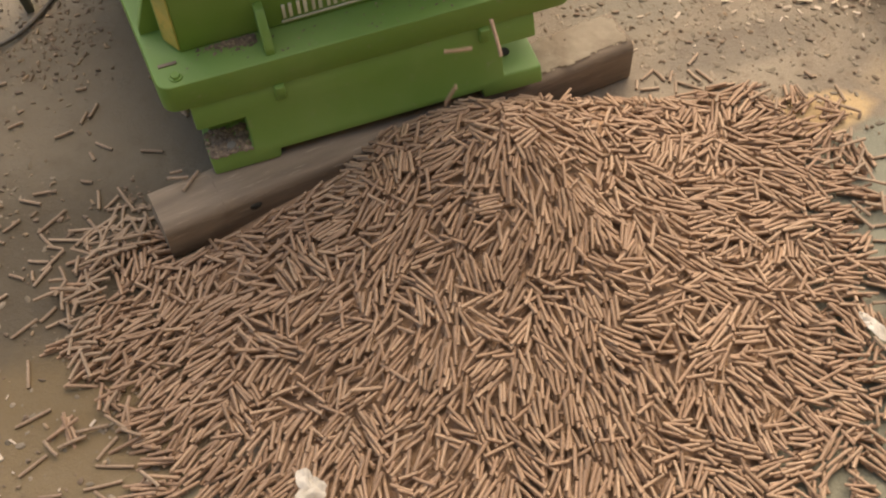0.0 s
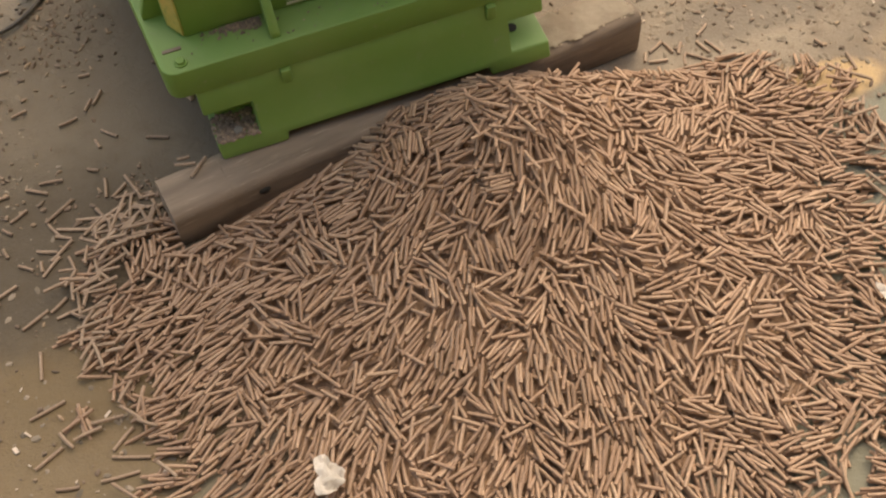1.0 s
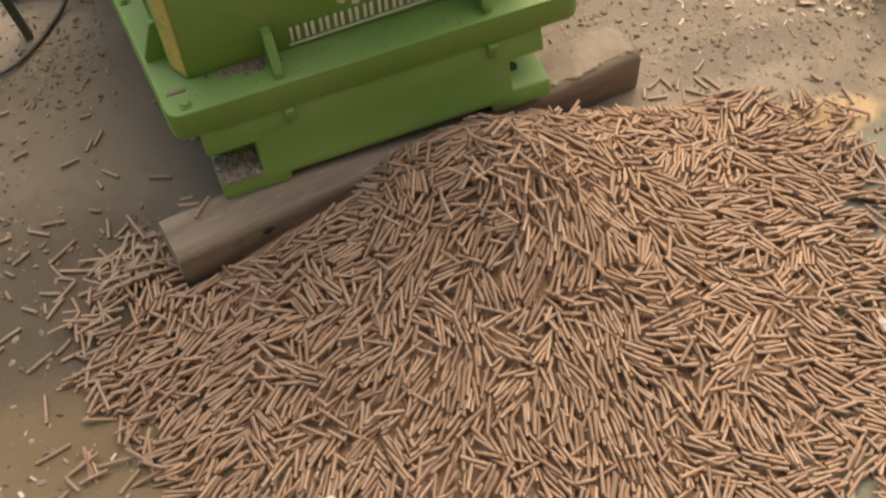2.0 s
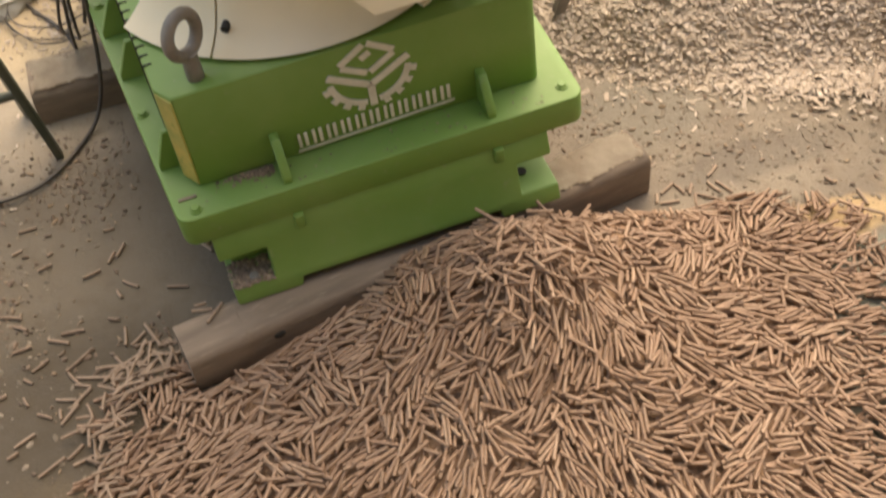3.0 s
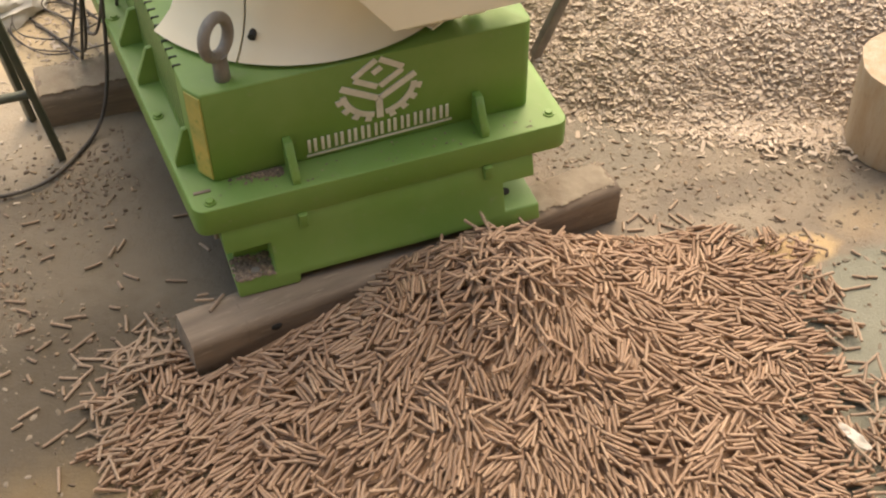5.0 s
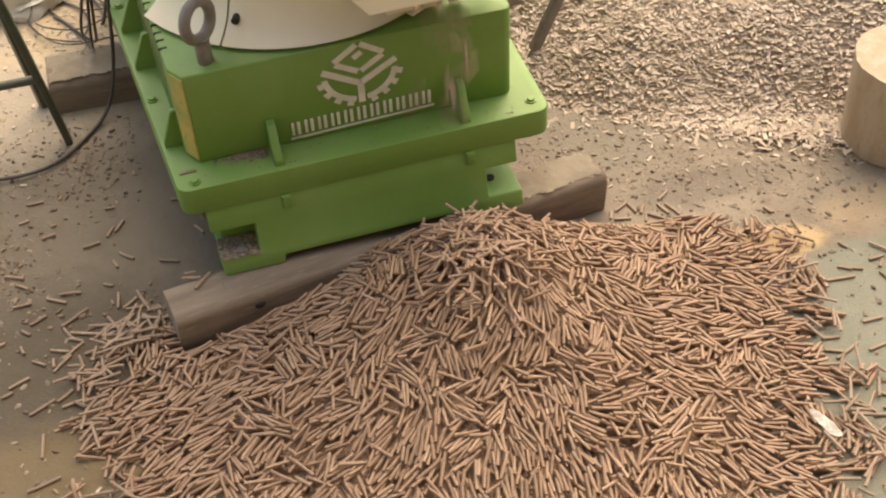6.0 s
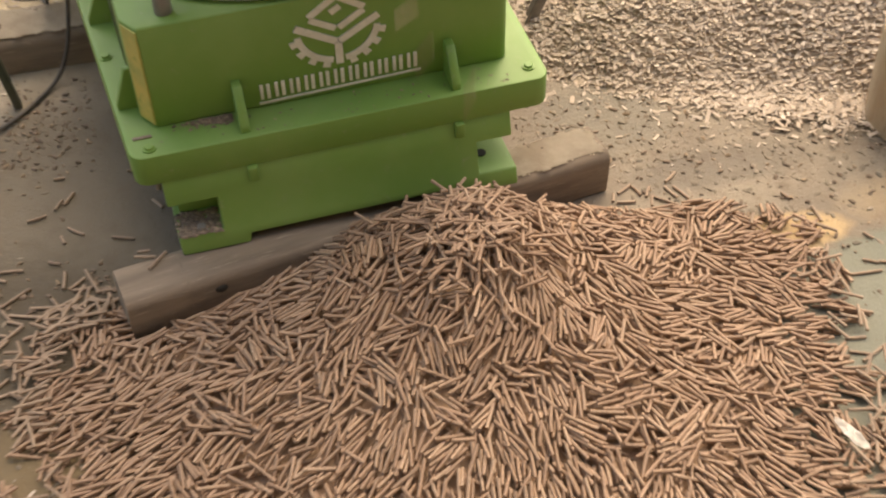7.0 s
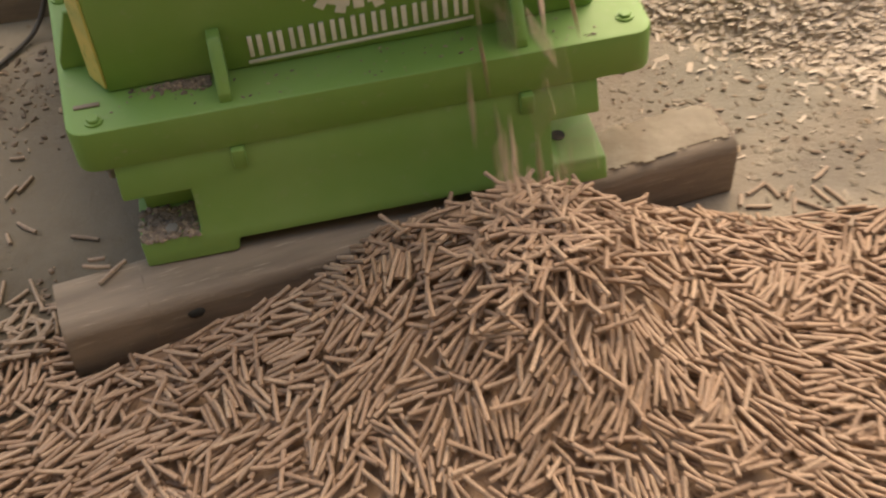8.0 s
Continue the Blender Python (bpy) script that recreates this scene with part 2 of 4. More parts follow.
def build_front_shade():
    # wall and roof out of view, added to block sky light on front faces
    bm = box(-7.0, 7.0, -4.7, -4.5, -0.02, 3.4, 0.01)
    ob = part("shade_wall_south", bm, PLASTER)
    tagged(ob, "unseen plain dusty rendered wall added to dim the front", "wall", kind="structure")
    bm = box(-7.0, 7.0, -4.8, -2.0, 3.4, 3.5, 0.01)
    tagged(part("shade_roof", bm, PLASTER), "unseen plain dusty roof panel added to dim the front", "roof", kind="structure")


build_front_shade()


# ---- pieces laid by the thousand ----
def pellet_mesh(name, items, material, sides=8):
    """Pressed pellets as one mesh, lumpy along their length: items are (centre, axis, length, radius, bend)."""
    rng = np.random.default_rng(len(items))
    ang = np.arange(sides) * 2 * np.pi / sides
    stops = ((-0.5, 0.0), (-0.28, 0.7), (0.0, 1.0), (0.27, 0.7), (0.5, 0.0))
    rows = len(stops)
    side = np.array([(g * sides + i, g * sides + (i + 1) % sides, (g + 1) * sides + (i + 1) % sides, (g + 1) * sides + i) for g in range(rows - 1) for i in range(sides)]).ravel()
    caps = np.array(list(range(sides))[::-1] + list(range((rows - 1) * sides, rows * sides)))
    one = np.concatenate((side, caps))
    sizes = np.array([4] * (rows - 1) * sides + [sides, sides])
    verts = []
    for c, d, length, r, bend in items:
        d = np.array(d)
        ref = np.array((0.0, 0.0, 1.0)) if abs(d[2]) < 0.9 else np.array((1.0, 0.0, 0.0))
        s = np.cross(d, ref)
        s /= np.linalg.norm(s)
        u = np.cross(s, d)
        ring = np.outer(np.cos(ang), s) + np.outer(np.sin(ang), u)
        lump = rng.uniform(0.88, 1.06, (rows, sides))
        for k, (t, b) in enumerate(stops):
            verts.append(np.array(c) + d * (length * t + 0.0012 * (lump[k, :1] - 0.97)) + s * bend * b + ring * (r * lump[k])[:, None])
    n = len(items)
    loops = (one[None] + (np.arange(n) * rows * sides)[:, None]).ravel()
    totals = np.tile(sizes, n)
    me = bpy.data.meshes.new(name)
    co = np.concatenate(verts).astype(np.float32)
    me.vertices.add(len(co))
    me.vertices.foreach_set("co", co.ravel())
    me.loops.add(len(loops))
    me.loops.foreach_set("vertex_index", loops.astype(np.int32))
    me.polygons.add(len(totals))
    me.polygons.foreach_set("loop_start", (np.cumsum(totals) - totals).astype(np.int32))
    me.polygons.foreach_set("use_smooth", np.tile(np.array([True] * (rows - 1) * sides + [False, False]), n))
    me.update(calc_edges=True)
    me.validate()
    me.set_sharp_from_angle(angle=radians(60))
    me.materials.append(material)
    return me


PEAK = (0.428, -0.20, 0.170)


def pile_height(x, y):
    """The heap of pellets: a steep fresh cone under the chute on a wide skirt that runs out thin over the floor."""
    dx, dy = x - PEAK[0], y - PEAK[1]
    d = np.sqrt((dx / np.where(dx < 0, 0.47, 0.39)) ** 2 + (dy / np.where(dy < 0, 0.60, np.where(dx < 0, 0.33, 0.26))) ** 2 + 0.009)
    front = 0.78 - 0.06 * np.tanh(dx / 0.2)
    out = np.sqrt((dx / np.where(dx < 0, 0.625, 0.55)) ** 2 + (dy / np.where(dy < 0, front, np.where(dx < 0, 0.17, 0.10))) ** 2)
    a = np.arctan2(dy, dx)
    wave = 1 + 0.05 * np.sin(3 * a + 0.7) + 0.025 * np.sin(7 * a) + 0.012 * np.sin(13 * a + 1.0)
    d, out = d * wave, out * wave
    fresh = 0.016 * np.clip(1 - np.hypot((dx - 0.01) / 0.16, (dy + 0.07) / 0.13), 0, 1)
    hollow = 0.007 * np.exp(-((dx - 0.13) / 0.075) ** 2 - ((dy + 0.15) / 0.085) ** 2) + 0.007 * np.exp(-((dx + 0.05) / 0.10) ** 2 - ((dy + 0.27) / 0.05) ** 2)
    lumps = 0.003 * np.sin(23 * dx + 5 * dy) * np.sin(19 * dy - 7 * dx + 1.0)
    z = (PEAK[2] - 0.035) * np.clip(1.03 - d, 0, 1) ** 1.5 + 0.035 * np.clip(1.02 - out, 0, 1) ** 0.8
    return z + (fresh - hollow + lumps) * np.clip(6 * (1 - out), 0, 1), out


CELL, GX, GY = 0.0026, -0.62, -1.35
NX, NY = int(2.0 / CELL), int(1.55 / CELL)


def beam_front(x):
    return -0.180 + 0.14 * (x + 0.094)


LAY = np.random.default_rng(31)
LAY_X, LAY_Y, LAY_TURN, LAY_LOOSE = LAY.uniform(GX, GX + 2.0, 1100), LAY.uniform(GY, GY + 1.55, 1100), LAY.normal(0, 0.55, 1100), LAY.random(1100)


def lie(rng, x, y, dd):
    """The yaw of a pellet: bundles side by side that mostly point down the slope, others thrown across."""
    k = int(np.argmin((LAY_X - x) ** 2 + (LAY_Y - y) ** 2))
    if rng.random() < 0.16 or dd < 0.10:
        return rng.uniform(0, math.pi)
    down = math.atan2((y - PEAK[1]) / 0.5, (x - PEAK[0]) / 0.4)
    if LAY_LOOSE[k] < (0.12 if x < 0.5 else 0.25):
        down += 1.4
    return rng.normal(down + LAY_TURN[k] * (0.65 if x < 0.5 else 1.0), 0.2)


def settle(rng, count, top):
    """Drops pellets one by one on the heap so that each rests on those below, the lowest of a few tries."""
    xs, ys = GX + (np.arange(NX) + 0.5) * CELL, GY + (np.arange(NY) + 0.5) * CELL
    hx, hy = np.meshgrid(xs, ys)
    z, d = pile_height(hx, hy)
    top[:] = np.maximum(z - 0.027, 0.0)
    t = np.linspace(-0.5, 0.5, 15)
    pairs = [(i, j) for i in range(0, 7) for j in range(8, 15)]
    pi, pj = np.array([p[0] for p in pairs]), np.array([p[1] for p in pairs])
    out = []
    for _ in range(count):
        best = None
        for _ in range(5):
            x, y = rng.uniform(GX + 0.05, GX + 1.95), rng.uniform(GY + 0.05, GY + 1.5)
            hz, dd = pile_height(np.array(x), np.array(y))
            hz, dd = float(hz), float(dd)
            if dd > 0.9 and (math.sin(int(x * 45) * 12.9 + int(y * 45 + 90) * 78.2) * 43758.5) % 1.0 > math.exp(-((dd - 0.9) / 0.085)):
                continue
            if dd > 1.13 or y > -0.105 or (-0.10 < x < 0.76 and y > beam_front(x) - 0.012 and hz < 0.072):
                continue
            length = float(np.clip(rng.normal(0.041, 0.009), 0.015, 0.058))
            r = 0.00275 * rng.uniform(0.94, 1.07)
            yaw = lie(rng, x, y, dd)
            c, s = math.cos(yaw), math.sin(yaw)
            ix = ((x + t * length * c - GX) / CELL).astype(int)
            iy = ((y + t * length * s - GY) / CELL).astype(int)
            if ix.min() < 2 or iy.min() < 2 or ix.max() > NX - 3 or iy.max() > NY - 3:
                continue
            h = top[iy, ix]
            k = (h[pj] - h[pi]) / (t[pj] - t[pi])
            zc = h[pi] - k * t[pi]
            good = np.all(h[None] <= zc[:, None] + k[:, None] * t[None] + 0.0016, axis=1)
            if not good.any():
                continue
            q = int(np.argmin(np.where(good, zc, 9.0)))
            lean = abs(math.atan2(k[q] - (z[iy[-1], ix[-1]] - z[iy[0], ix[0]]), length))
            if lean > 0.36 or zc[q] > hz + 0.0105:
                continue
            score = zc[q] - hz + 0.012 * lean
            if best is None or score < best[0]:
                best = (score, x, y, c, s, length, r, zc[q], k[q], ix, iy)
        if best is None:
            continue
        _, x, y, c, s, length, r, zc, k, ix, iy = best
        pitch = math.atan2(k, length)
        dirn = (c * math.cos(pitch), s * math.cos(pitch), math.sin(pitch))
        out.append(((x, y, zc + r * 0.9), dirn, length, r, rng.normal(0, 0.0005)))
        line = zc + k * t
        for w, hgt in ((0, 1.95 * r), (1, 1.55 * r), (-1, 1.55 * r)):
            jx = np.clip((ix - w * s).round().astype(int), 0, NX - 1)
            jy = np.clip((iy + w * c).round().astype(int), 0, NY - 1)
            top[jy, jx] = np.maximum(top[jy, jx], line + hgt)
    return out


def build_pile():
    rng = np.random.default_rng(5)
    top = np.zeros((NY, NX))
    items = settle(rng, 92000, top)
    me = pellet_mesh("pellet_heap", items, PELLET)
    heap = tagged(new("pellet_heap", me), "heap of tan pressed wood pellets spilling over the floor", "wood pellets", kind="stuff")
    step = 0.02
    nx, ny = 80, 56
    verts, faces = [], []
    for j in range(ny):
        for i in range(nx):
            x, y = -0.42 + i * step, -1.2 + j * step
            h, out = pile_height(np.array(x), np.array(y))
            verts.append((x, y, float(h) - 0.0085 - 0.05 * float(np.clip(out - 0.8, 0, 0.4))))
    for j in range(ny - 1):
        for i in range(nx - 1):
            q = (j * nx + i, j * nx + i + 1, (j + 1) * nx + i + 1, (j + 1) * nx + i)
            if max(verts[k][2] for k in q) > -0.01:
                faces.append(q)
    bed = bpy.data.meshes.new("pellet_bed")
    bed.from_pydata(verts, [], faces)
    bed.materials.append(PILE_BED)
    for f in bed.polygons:
        f.use_smooth = True
    ob = new("pellet_core", bed)
    ob.parent = heap
    return top


TOP = build_pile()


def chips_mesh(name, items, material):
    """Flat splinters as one mesh: items are (centre, rotation, length, width, thickness)."""
    verts, faces = [], []
    unit = np.array([(-1, -0.8, -1), (0.9, -1, -1), (1, 0.7, -1), (-0.8, 1, -1), (-0.9, -0.6, 1), (0.7, -0.9, 1), (0.9, 0.9, 1), (-1, 0.7, 1)]) * 0.5
    quads = [(3, 2, 1, 0), (4, 5, 6, 7), (0, 1, 5, 4), (1, 2, 6, 5), (2, 3, 7, 6), (3, 0, 4, 7)]
    for c, rot, l, w, t in items:
        k = len(verts)
        pts = (unit * (l, w, t)) @ np.array(rot.to_matrix()).T + np.array(c)
        verts += pts.tolist()
        faces += [tuple(k + i for i in q) for q in quads]
    me = bpy.data.meshes.new(name)
    me.from_pydata(verts, [], faces)
    me.materials.append(material)
    return me


T = (1 + 5 ** 0.5) / 2
LUMP = np.array([(-1, T, 0), (1, T, 0), (-1, -T, 0), (1, -T, 0), (0, -1, T), (0, 1, T), (0, -1, -T), (0, 1, -T), (T, 0, -1), (T, 0, 1), (-T, 0, -1), (-T, 0, 1)]) / 2.8
LUMP_FACES = ((0, 11, 5), (0, 5, 1), (0, 1, 7), (0, 7, 10), (0, 10, 11), (1, 5, 9), (5, 11, 4), (11, 10, 2), (10, 7, 6), (7, 1, 8), (3, 9, 4), (3, 4, 2), (3, 2, 6), (3, 6, 8), (3, 8, 9), (4, 9, 5), (2, 4, 11), (6, 2, 10), (8, 6, 7), (9, 8, 1))


def lumps_mesh(name, items, material):
    """Uneven crumbs as one mesh: items are (centre, rotation, length, width, thickness)."""
    rng = np.random.default_rng(len(items))
    verts, faces = [], []
    for c, rot, l, w, t in items:
        k = len(verts)
        pts = (LUMP * rng.uniform(0.65, 1.2, (12, 1)) * (l, w, t)) @ np.array(rot.to_matrix()).T + np.array(c)
        verts += pts.tolist()
        faces += [(k + a, k + b, k + d) for a, b, d in LUMP_FACES]
    me = bpy.data.meshes.new(name)
    me.from_pydata(verts, [], faces)
    me.materials.append(material)
    return me


def mound_height(x, y):
    """The bank of shredded wood behind the machine, with a soft foot."""
    s = 1.875 - math.hypot(x - 1.9, y - 1.75) + 0.03 * math.sin(9 * x) + 0.02 * math.sin(17 * y + 3 * x)
    if s <= 0:
        return 0.0
    rise = 0.60 * (math.sqrt(s * s + 0.0009) - 0.03) * (1 - 0.15 * s)
    return max(0.0, rise + min(s * 3, 1.0) * (0.03 * noise.noise((4 * x, 4 * y, 0.3)) + 0.012 * noise.noise((13 * x, 13 * y, 5.3))))


def build_mound():
    rng = random.Random(8)
    n = 96
    axis_x, axis_y = [-0.05 + 3.9 * i / n for i in range(n + 1)], [-0.2 + 3.9 * i / n for i in range(n + 1)]
    verts = [(x, y, mound_height(x, y) - 0.003) for y in axis_y for x in axis_x]
    faces = [(j * (n + 1) + i, j * (n + 1) + i + 1, (j + 1) * (n + 1) + i + 1, (j + 1) * (n + 1) + i) for j in range(n) for i in range(n)]
    faces = [f for f in faces if max(verts[k][2] for k in f) > -0.0022]
    me = bpy.data.meshes.new("chip_bank")
    me.from_pydata(verts, [], faces)
    me.materials.append(CHIP_BED)
    bank = tagged(new("wood_chip_bank", me), "sloping bank of shredded grey-brown wood chips", "wood chips", kind="stuff")
    items = []
    while len(items) < 130000:
        x, y = rng.uniform(0.5, 1.9), rng.uniform(-0.3, 1.25)
        h = mound_height(x, y)
        s = 1.875 - math.hypot(x - 1.9, y - 1.75)
        if s < 0 and rng.random() > math.exp(s / 0.022) * 0.5:
            continue
        if 0.4 < x < 0.62 and y < 1.0 or h > 1.2:
            continue
        slope = Euler((radians(rng.gauss(17, 7)), radians(rng.gauss(-12, 7)), rng.uniform(0, 6.28)))
        l = rng.choice((0.003, 0.004, 0.005, 0.007, 0.010, 0.014, 0.020, 0.032)) * rng.uniform(0.6, 1.0)
        items.append(((x, y, h + rng.uniform(-0.002, 0.003) + 0.001), slope, l, min(l, 0.016) * rng.uniform(0.15, 0.6), rng.uniform(0.0005, 0.0011)))
    ob = new("chip_layer", chips_mesh("chip_layer", items, CHIPS))
    ob.parent = bank
    tagged(ob, kind="stuff")


build_mound()


# ---- the pellet mill ----
MILL = pose(0, 0, 0.258, 0, -1.9, 0)


def gusset(name, parent, at, turn, reach, high, thick=0.010, low=0.012, material=None):
    """A welded triangular rib that stands on the flange."""
    bm = bmesh.new()
    prism(bm, [(0, 0), (reach, 0), (reach, low), (reach * 0.35, high), (0, high)], -thick / 2, thick / 2, 0.0015, 1)
    ob = part(name, bm, material or GREEN, parent)
    ob.matrix_basis = Matrix.Translation(at) @ pose(0, 0, 0, 0, 0, turn) @ pose(0, 0, 0, 90, 0, 0)
    return ob


def hex_bolt(name, parent, at, r=0.008, h=0.008, material=None):
    bm = bmesh.new()
    prism(bm, [(r * math.cos(k * math.pi / 3), r * math.sin(k * math.pi / 3)) for k in range(6)], 0, h, 0.001, 1)
    lathe(bm, [(0.0005, -0.001), (r * 1.35, -0.001), (r * 1.35, 0.0015), (0.0005, 0.0015)], 14)
    ob = part(name, bm, material or STEEL, parent)
    ob.matrix_basis = Matrix.Translation(at)
    return ob


def build_mill_base():
    mill = thing("pellet_mill", MILL, "bright green pellet mill base with cream hopper on timber beams", "pellet mill")
    W, DEPTH, TOPZ = 0.55, 0.92, 0.180

    def face(y):
        return -0.018 - 0.055 * (y - 0.031)

    def rim(y):
        return -0.050 - 0.085 * y

    # upper box with a chamfered front corner
    bm = bmesh.new()
    prism(bm, [(0.002, 0.0), (W - 0.012, 0), (W - 0.003, 0.004), (W, 0.013), (W, DEPTH), (face(DEPTH), DEPTH), (-0.018, 0.031)], 0.0, TOPZ, 0.004, 2)
    upper = part("upper_box", bm, GREEN, mill)
    bm = bmesh.new()
    prism(bm, [(0.0, -0.0015), (0.0025, 0.002), (-0.0145, 0.031), (-0.0178, 0.0290)], 0.006, TOPZ - 0.006, 0.001, 1)
    part("corner_strip", bm, YELLOW, mill, "scuffed yellow painted corner")
    # ventilation slits that turn over the top edge
    for k in range(15):
        y = 0.085 + 0.0225 * k
        bm = box(face(y) - 0.0005, face(y) + 0.004, y, y + 0.0036, 0.02, TOPZ + 0.0004, 0.0003)
        box(face(y) - 0.0004, face(y) + 0.013, y, y + 0.0036, TOPZ - 0.001, TOPZ + 0.0012, 0.0003, bm=bm)
        part("slit", bm, BLACK, upper, "narrow black slit")
    # flange
    bm = bmesh.new()
    corner = [(x - 0.003 - 0.0845 * max(y, -0.02), y) if x < 0.0 else (x, y) for x, y in rounded(-0.046, 0.60, -0.062, DEPTH + 0.06, (0.022, 0.022, 0.03, 0.03))]
    prism(bm, corner, -0.055, 0.0, 0.004, 2)
    part("flange", bm, GREEN, mill)
    for y in (0.062, 0.292, 0.412, 0.60, 0.78):
        gusset("gusset", mill, (face(y) + 0.002, y, -0.001), 180, face(y) - rim(y) - 0.004, 0.075)
    for x in (0.126, 0.452):
        gusset("gusset", mill, (x, 0.001, -0.001), -90, 0.052, 0.062, 0.014)
        part("rib", box(x - 0.008, x + 0.008, -0.0695, -0.055, -0.082, -0.0545, 0.003), GREEN, mill)
    for x, y in ((-0.016, -0.043), (0.574, -0.030), (-0.053, 0.195), (-0.075, 0.5), (0.575, 0.45)):
        hex_bolt("flange_bolt", mill, (x, y, 0.001), 0.0075, 0.005, GREEN)
        bm = rod(bmesh.new(), (x, y, -0.08), (x, y, -0.054), 0.0045, 8)
        prism(bm, [(x + 0.008 * math.cos(k * 1.047), y + 0.008 * math.sin(k * 1.047)) for k in range(6)], -0.067, -0.0555, 0.001, 1)
        part("flange_nut", bm, STEEL, mill)
    part("slot", box(-0.037, -0.009, -0.019, -0.013, 0.0004, 0.0022, 0.0004), TIMBER, mill, "rusty slot in the flange")
    # lower box: drafted front, a pocket in each front corner, feet lower than the middle
    lo, hi, zp0, zp1 = -0.180, -0.053, -0.150, -0.097
    outline = [(-0.010, hi), (-0.010, zp1), (0.066, zp1), (0.066, zp0), (-0.004, zp0), (-0.002, lo), (0.104, lo), (0.106, lo + 0.014), (0.438, lo + 0.014), (0.440, lo),
               (0.540, lo), (0.540, zp0), (0.478, zp0), (0.478, zp1), (0.536, zp1), (0.536, hi)]
    bm = bmesh.new()
    front = [bm.verts.new((x, -0.058 - 0.038 * (hi - z) / (hi - lo), z)) for x, z in outline]
    back = [bm.verts.new((x, 0.86, z)) for x, z in outline]
    bm.faces.new(front)
    bm.faces.new(back[::-1])
    for i in range(len(outline)):
        j = (i + 1) % len(outline)
        bm.faces.new((front[j], front[i], back[i], back[j]))
    bmesh.ops.recalc_face_normals(bm, faces=bm.faces[:])
    bmesh.ops.bevel(bm, geom=bm.edges[:], offset=0.0035, segments=2, affect="EDGES", profile=0.5, clamp_overlap=True)
    part("lower_box", bm, GREEN, mill)
    part("pocket_wall", box(0.006, 0.070, -0.030, 0.85, zp0 - 0.004, zp1 + 0.004, 0.001), GREEN, mill)
    hex_bolt("foot_bolt", mill, (0.034, -0.074, zp0), 0.008, 0.006)
    bm = lathe(bmesh.new(), [(0.0005, 0.0005), (0.0085, 0.0005), (0.0085, 0.0022), (0.0005, 0.0022)], 16)
    hole = part("bolt_hole", bm, BLACK, mill, "dark empty bolt hole")
    hole.matrix_basis = Matrix.Translation((0.494, -0.040, zp0))
    return mill


MILL_TOP = 0.180


def build_emblem(mill):
    """Pale raised plates on the front: a rhombus over a toothed half ring, and a row of bars with a line under it."""
    def plate(bm, pts):
        flat = [(0.285 + 0.067 * a, 0.112 + 0.065 * b) for a, b in pts]
        lo = [bm.verts.new((x, -0.0002, z)) for x, z in flat]
        up = [bm.verts.new((x, -0.0022, z)) for x, z in flat]
        bm.faces.new(up)
        bm.faces.new(lo[::-1])
        for i in range(len(flat)):
            j = (i + 1) % len(flat)
            bm.faces.new((lo[i], lo[j], up[j], up[i]))

    def stroke(bm, a, b, w):
        d = Vector((b[0] - a[0], b[1] - a[1])).normalized() * w / 2
        n = Vector((-d.y, d.x))
        d = d * -0.12
        plate(bm, [(a[0] - d.x - n.x, a[1] - d.y - n.y), (b[0] + d.x - n.x, b[1] + d.y - n.y), (b[0] + d.x + n.x, b[1] + d.y + n.y), (a[0] - d.x + n.x, a[1] - d.y + n.y)])

    def piece(name, pts=None, ends=None, w=0.15):
        bm = bmesh.new()
        if ends:
            stroke(bm, *ends, w)
        else:
            plate(bm, pts)
        part(name, bm, LETTER, mill)

    for ends in (((-0.62, 0.52), (-0.02, 0.95)), ((0.06, 0.95), (0.64, 0.56)), ((0.62, 0.50), (0.03, 0.12)), ((-0.03, 0.12), (-0.6, 0.46)), ((-0.14, 0.55), (0.10, 0.70))):
        piece("emblem_bar", ends=ends)
    for ends in (((-0.94, 0.30), (0.0, -0.26)), ((0.94, 0.30), (0.0, -0.26)), ((0, -0.26), (0, -0.88))):
        piece("emblem_bar", ends=ends, w=0.17)

    def arc(r, a):
        return r * math.cos(radians(a)), 0.16 + r * math.sin(radians(a))

    for start in (188, 279):
        sweep = [start + 73 * k / 8 for k in range(9)]
        piece("emblem_arc", [arc(0.83, a) for a in sweep] + [arc(0.98, a) for a in sweep[::-1]])
        for k in range(4):
            a0 = start + 4 + 19 * k
            piece("emblem_tooth", [arc(0.975, a0), arc(0.975, a0 + 9), arc(1.12, a0 + 9), arc(1.12, a0)])
    for k in range(11):
        x = 0.160 + 0.0228 * k
        for w0, w1 in ((0.0, 0.004), (0.010, 0.0145)):
            part("bar", box(x + w0, x + w1 + 0.001, -0.0022, -0.0002, 0.0155 + 0.026 * (x - 0.16), 0.0425 + 0.026 * (x - 0.16), 0.0004), LETTER, mill)
    line = Matrix.Translation((0.157, 0, 0.0085)) @ pose(0, 0, 0, 0, -1.5, 0)
    part("underline", box(0.0, 0.252, -0.0022, -0.0002, -0.002, 0.002, 0.0004, line), LETTER, mill)


